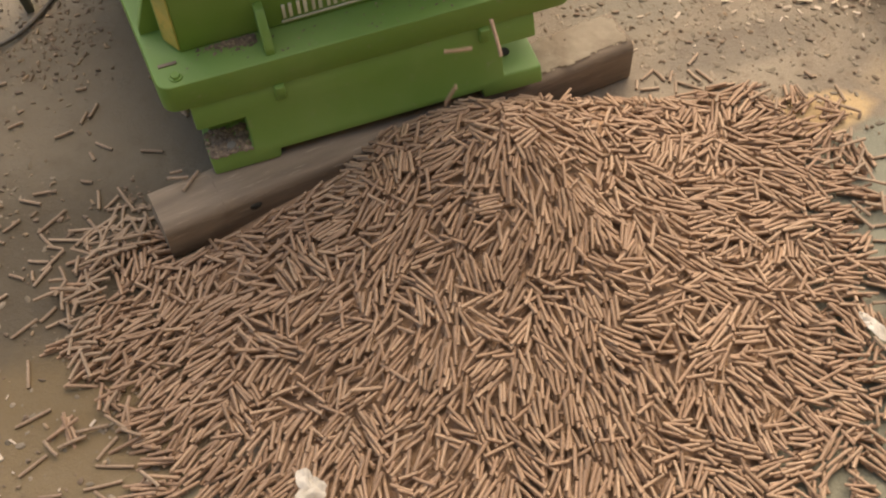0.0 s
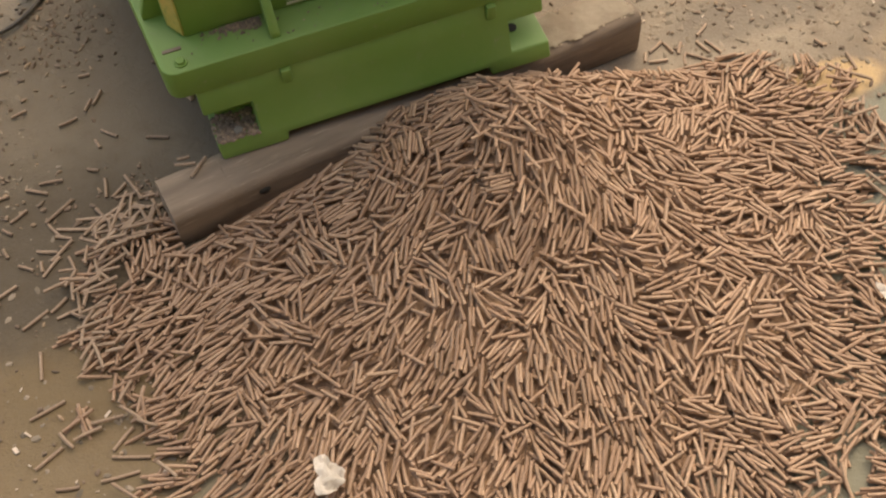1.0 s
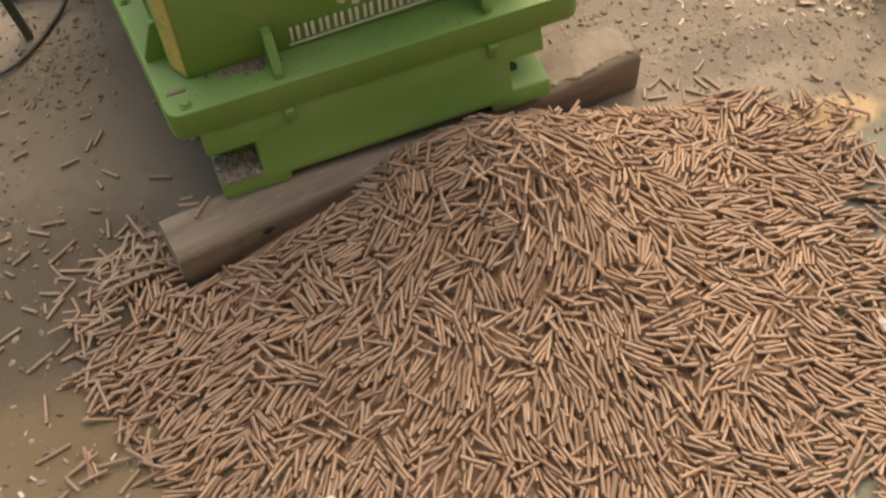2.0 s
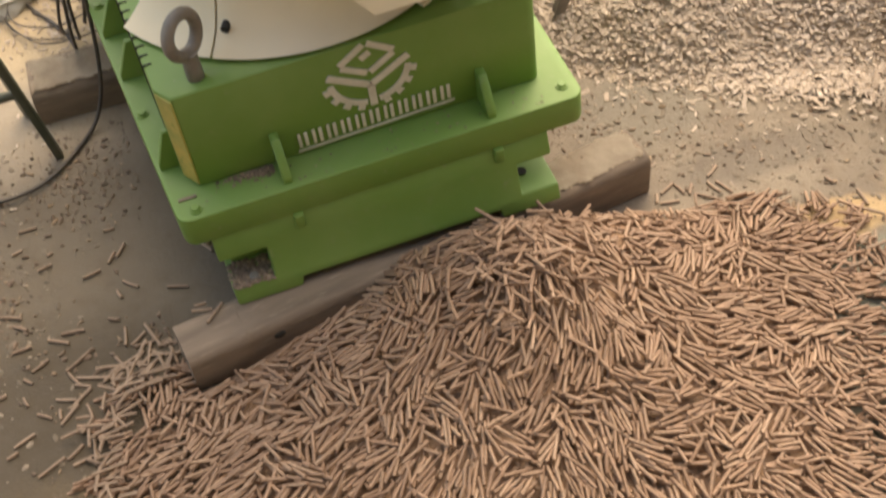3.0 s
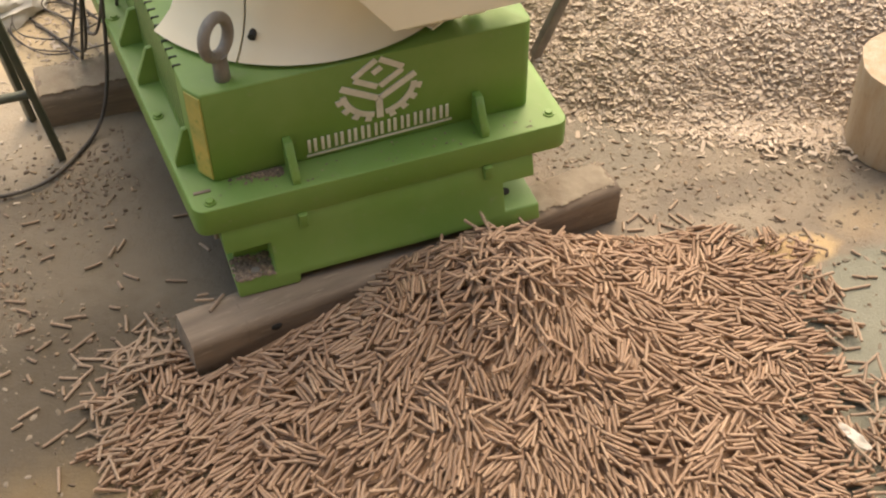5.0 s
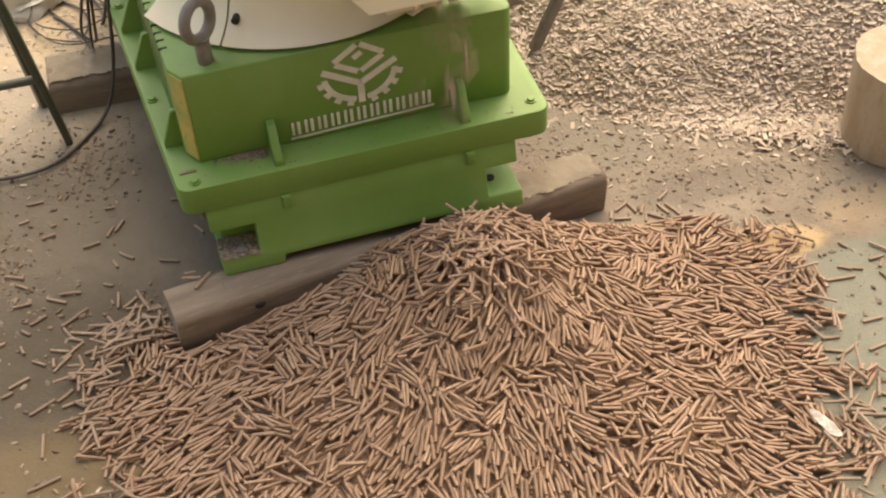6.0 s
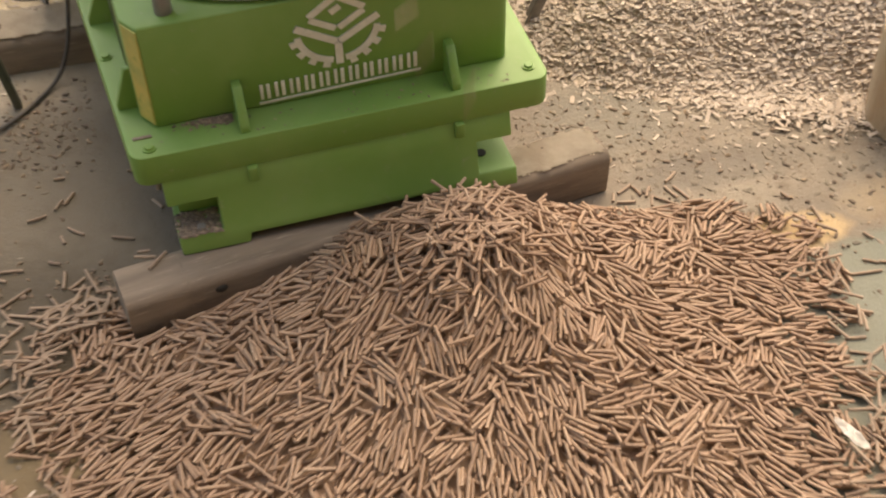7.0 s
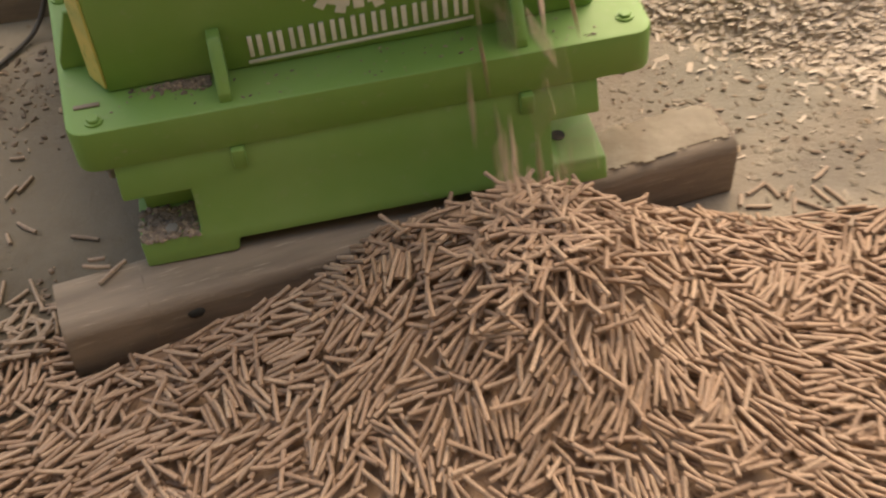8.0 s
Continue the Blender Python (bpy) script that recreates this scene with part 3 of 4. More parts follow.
def build_mill_top(mill):
    cx, cy, z0 = 0.24, 0.297, MILL_TOP
    bm = lathe(bmesh.new(), [(0.05, 0), (0.283, 0), (0.285, 0.002), (0.285, 0.005), (0.283, 0.007), (0.05, 0.007)], 72, -155.0, 40.0)
    ring = part("base_ring", bm, CREAM, mill, "thin dusty steel ring")
    ring.matrix_basis = Matrix.Translation((cx, cy, z0 - 0.001))
    flared = [(0.297, 0.004), (0.280, 0.013), (0.260, 0.028), (0.243, 0.055), (0.229, 0.1), (0.222, 0.17), (0.222, 0.9)]
    plain = [(0.214, 0.0), (0.214, 0.9)]
    for a0, a1, line in ((-123.5, -40.0, flared), (-39.7, 30.0, flared), (-156.0, -124.3, flared), (30.3, 203.7, plain)):
        inner = [(r - 0.004, z - (0.002 if z < 0.05 else 0)) for r, z in line[::-1]]
        bm = lathe(bmesh.new(), line + inner, 48, a0, a1)
        panel = part("hopper_panel", bm, CREAM, mill, "curved cream-painted steel panel")
        panel.matrix_basis = Matrix.Translation((cx, cy, z0 + 0.004))
    bm = lathe(bmesh.new(), [(0.02, 0.9), (0.225, 0.9), (0.217, 0.93), (0.02, 0.96)], 64)
    lid = part("hopper_lid", bm, CREAM, mill)
    lid.matrix_basis = Matrix.Translation((cx, cy, z0 + 0.004))
    bm = lathe(bmesh.new(), [(0.24, 0.0), (0.312, 0.0), (0.312, 0.0035), (0.24, 0.0035)], 40, -62.0, 38.0)
    plate_ring = part("ring_plate", bm, CREAM, mill, "thin cream plate under the hopper rim")
    plate_ring.matrix_basis = Matrix.Translation((cx, cy, z0 + 0.0075))
    a = radians(-120.5)
    bm = rod(bmesh.new(), (0.245 * math.cos(a), 0.245 * math.sin(a), 0.034), (0.266 * math.cos(a), 0.266 * math.sin(a), 0.031), 0.0065, 14)
    knob = part("panel_bolt", bm, BLACK, mill, "dark bolt head")
    knob.matrix_basis = Matrix.Translation((cx, cy, z0 + 0.004))
    # discharge hood, open below
    shape = [(0.300, 0.247), (0.548, 0.247), (0.548, 0.52), (0.215, 0.52), (0.215, 0.352)]
    lean = Matrix(((1, 0, 0, 0), (0, 1, 0.2, -0.2 * 0.247), (0, 0, 1, 0.014), (0, 0, 0, 1)))
    for y in (-0.052, 0.075):
        bm = bmesh.new()
        prism(bm, shape, -0.0015, 0.0015, 0.0008, 1)
        bmesh.ops.transform(bm, matrix=lean @ pose(0, y, 0, 90, 0, 0), verts=bm.verts[:])
        part("hood_plate", bm, CREAM, mill, "flat cream-painted hood plate")
    for (xa, za), (xb, zb) in zip(shape[1:], shape[2:] + shape[:1]):
        bm = bmesh.new()
        v = Vector((xb - xa, zb - za)).normalized()
        n = Vector((-v.y, v.x)) * 0.003
        prism(bm, [(xa, za), (xb, zb), (xb + n.x, zb + n.y), (xa + n.x, za + n.y)], -0.0745, 0.0515)
        bmesh.ops.transform(bm, matrix=lean @ pose(0, 0, 0, 90, 0, 0), verts=bm.verts[:])
        part("hood_side", bm, CREAM, mill)
    for x, w in ((0.345, 0.05), (0.405, 0.035), (0.45, 0.03)):
        part("outlet_lip", box(x, x + w, 0.03, 0.055, 0.192, 0.246, 0.002), CREAM, mill)
    for x, z in ((0.33, 0.30), (0.43, 0.285), (0.36, 0.355), (0.52, 0.31), (0.50, 0.272)):
        y = -0.053 + 0.2 * (z - 0.247)
        bm = rod(bmesh.new(), (x, y - 0.003, z + 0.014), (x, y + 0.001, z + 0.014), 0.003, 8)
        part("hood_rivet", bm, STEEL, mill)
    # lifting eye
    eye = thing("lifting_eye", Matrix.Translation((0, 0, 0)), "", "")
    eye.parent = mill
    eye.matrix_basis = Matrix.Translation((0.046, 0.03, z0)) @ pose(0, 0, 0, 0, 0, 38)
    bm = bmesh.new()
    rings, n, m = [], 32, 12
    for i in range(n):
        t = 2 * math.pi * i / n
        rings.append([bm.verts.new(((0.028 + 0.0095 * math.cos(2 * math.pi * j / m)) * math.cos(t), 0.0095 * math.sin(2 * math.pi * j / m), 0.078 + (0.033 + 0.0095 * math.cos(2 * math.pi * j / m)) * math.sin(t))) for j in range(m)])
    for i in range(n):
        for j in range(m):
            bm.faces.new((rings[i][j], rings[(i + 1) % n][j], rings[(i + 1) % n][(j + 1) % m], rings[i][(j + 1) % m]))
    bmesh.ops.recalc_face_normals(bm, faces=bm.faces[:])
    part("eye_ring", bm, STEEL, eye, "dull grey forged ring")
    bm = lathe(bmesh.new(), [(0.0005, 0), (0.0125, 0), (0.013, 0.002), (0.0125, 0.03), (0.0115, 0.036), (0.014, 0.046), (0.0005, 0.048)], 24)
    part("eye_shank", bm, STEEL, eye)


mill = build_mill_base()
build_emblem(mill)
build_mill_top(mill)


# ---- beams under the mill ----
def timber(name, length, width, height, m, rise, label, bevel=0.022):
    bm = bmesh.new()
    n = 14
    prof = rounded(0, width, 0, height, (0.008, 0.012, bevel * 0.7, bevel), 4)
    rings = []
    for i in range(n + 1):
        x = length * i / n
        k = 0.0025
        rings.append([bm.verts.new((x, y + k * noise.noise((6 * x, y * 9, 1.7)), (z + k * noise.noise((7 * x, y * 9, z * 9)) * (z > 0.01) + rise * x * z / height))) for y, z in prof])
    for i in range(n):
        for j in range(len(prof)):
            q = (j + 1) % len(prof)
            bm.faces.new((rings[i][j], rings[i + 1][j], rings[i + 1][q], rings[i][q]))
    bm.faces.new(rings[0])
    bm.faces.new(rings[-1][::-1])
    bmesh.ops.recalc_face_normals(bm, faces=bm.faces[:])
    ob = part(name, bm, TIMBER, None, "", 35)
    ob.matrix_world = m
    return tagged(ob, label, "timber beam", "beams under the mill")


front_beam = timber("timber_beam", 0.825, 0.086, 0.080, pose(-0.094, -0.174, -0.002, 0, 0, 8.0), 0.008, "squared grimy timber beam under the front of the mill", 0.017)
rear_beam = timber("timber_beam", 1.10, 0.11, 0.078, pose(-0.245, 0.535, -0.002, 0, 0, -1.5), 0.030, "squared brown timber beam under the rear of the mill")


def beam_marks(beam):
    """A dark knot hole and a saw cut on the front beam."""
    bm = bmesh.new()
    bmesh.ops.create_icosphere(bm, subdivisions=2, radius=1.0)
    for v in bm.verts:
        v.co = Vector((v.co.x * 0.011, v.co.y * 0.004, v.co.z * 0.008)) * (1 + 0.25 * noise.noise(v.co * 2))
    knot = part("knot", bm, BLACK, beam, "dark hollow knot")
    knot.matrix_basis = Matrix.Translation((0.146, 0.002, 0.054))
    bm = bmesh.new()
    prof = rounded(-0.0004, 0.0864, -0.001, 0.0806, (0.008, 0.012, 0.012, 0.017), 4)
    prism(bm, [(y, z) for y, z in prof], -0.0009, 0.0009)
    bmesh.ops.transform(bm, matrix=pose(0, 0, 0, 0, 0, 90) @ pose(0, 0, 0, 90, 0, 0), verts=bm.verts[:])
    cut = part("saw_cut", bm, TIMBER, beam, "dark crack round the timber")
    cut.matrix_basis = Matrix.Translation((0.098, 0, 0))


beam_marks(front_beam)


def beam_dust(beam, seed, x0, x1, y0, y1, top, rise):
    """Pale dust and splinters lying on the free end of a beam."""
    rng = random.Random(seed)
    items = []
    for _ in range(500):
        x = x1 - (x1 - x0) * rng.random() ** 1.4
        y = min(max(rng.gauss((y0 + y1) / 2, (y1 - y0) * 0.27), y0), y1)
        s = rng.choice((0.0008, 0.0012, 0.0018, 0.0028))
        p = beam.matrix_world @ Vector((x, y, top + rise * x))
        items.append((p, Euler((rng.uniform(-0.15, 0.15), rng.uniform(-0.15, 0.15), rng.uniform(0, 6.28))), s * rng.uniform(1, 1.8), s, 0.0012))
    tagged(new("beam_dust", chips_mesh("beam_dust", items, DUST)), "pale dust and bits lying on the timber beam", "dust", kind="stuff")


def dust_film(beam, x0, x1, y0, y1, top, rise, seed):
    """A thin ragged layer of settled dust on the free end of a beam."""
    bm = bmesh.new()
    nx, ny = int((x1 - x0) / 0.004), int((y1 - y0) / 0.004)
    pts = {}
    for i in range(nx + 1):
        for j in range(ny + 1):
            x, y = x0 + 0.004 * i, y0 + 0.004 * j
            n = noise.noise((x * 40, y * 40, seed)) + 0.5 * noise.noise((x * 110, y * 110, seed))
            edge = min(j, ny - j, i, nx - i) / 3
            pts[i, j] = (x, y, top + rise * x + 0.0014 + 0.0012 * n, n + min(edge, 1.0))
    vs = {}
    for i in range(nx):
        for j in range(ny):
            q = ((i, j), (i + 1, j), (i + 1, j + 1), (i, j + 1))
            if sum(pts[k][3] for k in q) / 4 < 0.35:
                continue
            for k in q:
                if k not in vs:
                    vs[k] = bm.verts.new(pts[k][:3])
            bm.faces.new([vs[k] for k in q])
    bmesh.ops.solidify(bm, geom=bm.faces[:], thickness=0.0025)
    part("dust_film", bm, FILM, beam, "pale layer of settled wood dust")


dust_film(front_beam, 0.54, 0.821, 0.006, 0.082, 0.0810, 0.008, 2.0)
dust_film(rear_beam, 0.004, 0.26, 0.006, 0.106, 0.0775, 0.030, 4.0)
beam_dust(front_beam, 17, 0.58, 0.817, 0.012, 0.078, 0.0805, 0.008)
beam_dust(rear_beam, 18, 0.01, 0.24, 0.012, 0.10, 0.0785, 0.030)


def flange_dust():
    """Dark dust that has gathered by the front rib."""
    rng = random.Random(9)
    items = []
    for _ in range(520):
        x, y = 0.112 - abs(rng.gauss(0, 0.03)), -0.002 - abs(rng.gauss(0, 0.008))
        s = rng.choice((0.0012, 0.0018, 0.0025, 0.0035))
        items.append((MILL @ Vector((x, y, s * 0.3)), Euler((rng.uniform(-0.3, 0.3), rng.uniform(-0.3, 0.3), rng.uniform(0, 6))), s * 1.6, s, s * 0.6))
    for _ in range(70):
        x, y = rng.uniform(-0.02, 0.55), rng.uniform(-0.055, -0.004)
        s = rng.choice((0.0012, 0.0018, 0.0025))
        items.append((MILL @ Vector((x, y, s * 0.3)), Euler((0, 0, rng.uniform(0, 6))), s * 2, s, s * 0.6))
    for _ in range(420):
        x, y = rng.uniform(-0.002, 0.062), rng.uniform(-0.088, -0.034)
        s = rng.choice((0.002, 0.003, 0.004, 0.005))
        items.append((MILL @ Vector((x, y, -0.150 + s * 0.25)), Euler((rng.uniform(-0.3, 0.3), rng.uniform(-0.3, 0.3), rng.uniform(0, 6))), s * 1.8, s * 1.2, s * 0.5))
    tagged(new("flange_dust", lumps_mesh("flange_dust", items, CRUMB)), "dark wood dust lying on the green mill base", "dust", kind="stuff")


flange_dust()


# ---- things round the mill ----
def build_log():
    log = thing("log_stump", pose(1.350, -0.03, -0.004), "upright peeled log with orange-brown lower bark", "log")
    bm = bmesh.new()
    n, rows = 28, 9
    ringz = []
    for k in range(rows):
        z = 0.198 * k / (rows - 1)
        r0 = 0.097 + 0.013 * k / (rows - 1)
        ringz.append([bm.verts.new(((r0 + 0.005 * noise.noise((2 * math.cos(a), 2 * math.sin(a), 3 * z))) * math.cos(a), (r0 + 0.005 * noise.noise((2 * math.cos(a), 2 * math.sin(a), 3 * z + 9))) * math.sin(a), z)) for a in (2 * math.pi * i / n for i in range(n))])
    for k in range(rows - 1):
        for i in range(n):
            bm.faces.new((ringz[k][i], ringz[k][(i + 1) % n], ringz[k + 1][(i + 1) % n], ringz[k + 1][i]))
    bm.faces.new(ringz[0][::-1])
    bm.faces.new(ringz[-1])
    part("trunk", bm, BARK, log, "", 50)


build_log()


def build_stand():
    stand = thing("step_stand", pose(0, 0, 0), "dark green-grey steel step stand beside the mill", "step stand")
    for foot, head in (((-0.226, 0.441, 0), (-0.345, 0.44, 0.80)), ((-0.266, 0.575, 0), (-0.36, 0.53, 0.80)), ((-0.95, 0.441, 0), (-0.83, 0.44, 0.80)), ((-0.91, 0.575, 0), (-0.82, 0.53, 0.80))):
        d = Vector(head) - Vector(foot)
        m = Matrix.Translation(foot) @ d.to_track_quat("Z", "Y").to_matrix().to_4x4()
        part("leg", box(-0.010, 0.010, -0.007, 0.007, 0, d.length, 0.002, m), LADDER, stand)
    for z in (0.165, 0.42, 0.66):
        x = -0.226 - 0.149 * z
        part("rung", rod(bmesh.new(), (x - 0.002, 0.441, z), (-1.176 - x + 0.002, 0.441, z), 0.009, 12), LADDER, stand)
    part("step", box(-0.84, -0.335, 0.42, 0.55, 0.80, 0.815, 0.003), LADDER, stand)


build_stand()


def build_strut():
    strut = thing("steel_strut", pose(0, 0, 0), "leaning dark steel strut behind the mill", "strut")
    foot, head = Vector((0.718, 0.392, 0.0)), Vector((1.12, 0.455, 0.9))
    m = Matrix.Translation(foot) @ (head - foot).to_track_quat("Z", "Y").to_matrix().to_4x4()
    part("angle_bar", box(-0.011, 0.011, -0.0025, 0.0025, 0, (head - foot).length, 0.0008, m), STEEL, strut)
    part("angle_bar", box(-0.0135, -0.0085, -0.011, 0.011, 0, (head - foot).length, 0.0008, m), STEEL, strut)


build_strut()


def build_cables():
    rng = random.Random(3)
    for k, (x, y, lean) in enumerate(((-0.118, 0.53, 0.0), (-0.127, 0.545, 0.02), (-0.104, 0.54, -0.03), (-0.070, 0.50, -0.02), (-0.060, 0.515, 0.01))):
        floor = 0.62 + 0.03 * k
        pts = [(x + 0.05, y - 0.02, 1.5), (x + 0.03, y, 0.8), (x + 0.01 + lean * 0.3, y, 0.4), (x - 0.02 + lean, y + 0.01, 0.2), (x - 0.025 + lean, floor, 0.09), (x - 0.03 + lean, floor + 0.08, 0.012), (x - 0.05 - lean, floor + 0.2, 0.006), (x - 0.1, floor + 0.26, 0.006)]
        cord("cable", pts, 0.0032, RUBBER, "black rubber cable hanging beside the mill", "cable", "hanging cables")
    cord("hose", [(-0.075, 0.50, 0.5), (-0.092, 0.505, 0.25), (-0.105, 0.515, 0.12), (-0.125, 0.50, 0.05), (-0.150, 0.485, 0.007), (-0.19, 0.44, 0.006), (-0.24, 0.385, 0.006), (-0.30, 0.355, 0.006), (-0.40, 0.36, 0.006), (-0.6, 0.42, 0.006)], 0.0038, RUBBER, "dusty black hose trailing over the floor", "hose")
    for k in range(4):
        cx, cy, r = -0.16 + rng.uniform(-0.06, 0.06), 0.86 + rng.uniform(-0.05, 0.05), rng.uniform(0.07, 0.14)
        pts = [(cx + r * rng.uniform(0.8, 1.2) * math.cos(a), cy + 0.9 * r * rng.uniform(0.8, 1.2) * math.sin(a), 0.006 + 0.008 * k + 0.004 * rng.random()) for a in (0.3 * k + 0.55 * i for i in range(10))]
        cord("cable_coil", pts, 0.0017, RUBBER, "loose coil of black cable on the floor", "cable", "coiled cables")


build_cables()


def crumpled(name, m, sx, sy, height, seed, material, label, category):
    """A crumpled sheet or sack with folds."""
    bm = bmesh.new()
    bmesh.ops.create_icosphere(bm, subdivisions=4, radius=1.0)
    for v in bm.verts:
        f = 1 + 0.35 * noise.noise(v.co * 1.6 + Vector((seed, 0, 0))) + 0.18 * abs(noise.noise(v.co * 4.0 + Vector((0, seed, 0))))
        v.co = Vector((v.co.x * f * sx, v.co.y * f * sy, (max(v.co.z, -0.55) * f + 0.55) * height))
    ob = part(name, bm, material, None, "", 30)
    ob.matrix_world = m
    return tagged(ob, label, category)


crumpled("sack", pose(-0.285, 0.965, 0.0, 0, 0, 20), 0.11, 0.075, 0.05, 3.0, SACK, "crumpled white woven plastic sack on the floor", "sack")


def torn_sheet(m, outline, fold, seed, label):
    """A torn scrap with creases, fanned out from its middle over a ragged outline."""
    bm = bmesh.new()
    rings = []
    for k in range(6):
        f = (k + 1) / 6
        ring = []
        for i in range(40):
            a = 2 * math.pi * i / 40
            r = outline(a) * f * (1 + 0.10 * f * noise.noise((3 * math.cos(a) * 3, 3 * math.sin(a) * 3, seed)))
            x, y = r * math.cos(a), r * math.sin(a)
            z = fold * (abs(noise.noise((x * 55, y * 55, seed))) * 2.2 + 0.7 * abs(math.sin(70 * x + 40 * y + seed)))
            ring.append(bm.verts.new((x, y, z)))
        rings.append(ring)
    mid = bm.verts.new((0, 0, fold))
    for i in range(40):
        j = (i + 1) % 40
        bm.faces.new((mid, rings[0][i], rings[0][j]))
        for k in range(5):
            bm.faces.new((rings[k][i], rings[k + 1][i], rings[k + 1][j], rings[k][j]))
    bmesh.ops.solidify(bm, geom=bm.faces[:], thickness=0.0006)
    ob = part("paper_scrap", bm, PAPER, None, "", 25)
    ob.matrix_world = m
    return tagged(ob, label, "paper scrap")


torn_sheet(pose(0.862, -0.634, 0.019, 6, 6, -68), lambda a: 0.0003 / math.hypot(0.009 * math.cos(a), 0.034 * math.sin(a)) * (1 + 0.3 * math.cos(a)), 0.004, 5.0, "torn white paper scrap lying on the pellets")
torn_sheet(pose(0.002, -0.632, 0.036, 16, 8, 75), lambda a: 0.017 + 0.012 * abs(math.cos(a)) + 0.005 * math.sin(3 * a), 0.009, 8.0, "crumpled white paper scrap among the pellets")


# ---- loose pellets on the floor ----
def one_pellet(length, r, seed, material):
    rng = random.Random(seed)
    return pellet_mesh("wood_pellet", [((0, 0, 0), (1, 0, 0), length, r, rng.uniform(-0.001, 0.001))], material, 10)


LENGTHS = (0.019, 0.026, 0.032, 0.037, 0.042, 0.047, 0.054)
SHAPES = [one_pellet(l, 0.0027, k, LOOSE) for k, l in enumerate(LENGTHS)]
FRESH_SHAPES = [one_pellet(l, 0.0027, k, FRESH) for k, l in enumerate(LENGTHS)]


def loose(x, y, yaw, size, z=None):
    ob = new("wood_pellet", SHAPES[size])
    ob.matrix_world = pose(x, y, (ground_height(x, y) + 0.0027) if z is None else z, 0, 0, yaw)
    return tagged(ob, "single tan pressed wood pellet lying on the floor", "wood pellet", "loose pellets")


def resting(x, y, yaw, size):
    """The height at which a pellet lies on the floor or on the pellets below it."""
    z = ground_height(x, y) + 0.0027
    for k in (-0.4, -0.2, 0, 0.2, 0.4):
        ix = int((x + k * LENGTHS[size] * math.cos(radians(yaw)) - GX) / CELL)
        iy = int((y + k * LENGTHS[size] * math.sin(radians(yaw)) - GY) / CELL)
        if 1 < ix < NX - 2 and 1 < iy < NY - 2:
            z = max(z, float(TOP[iy - 1:iy + 2, ix - 1:ix + 2].max()) + 0.0024)
    return z


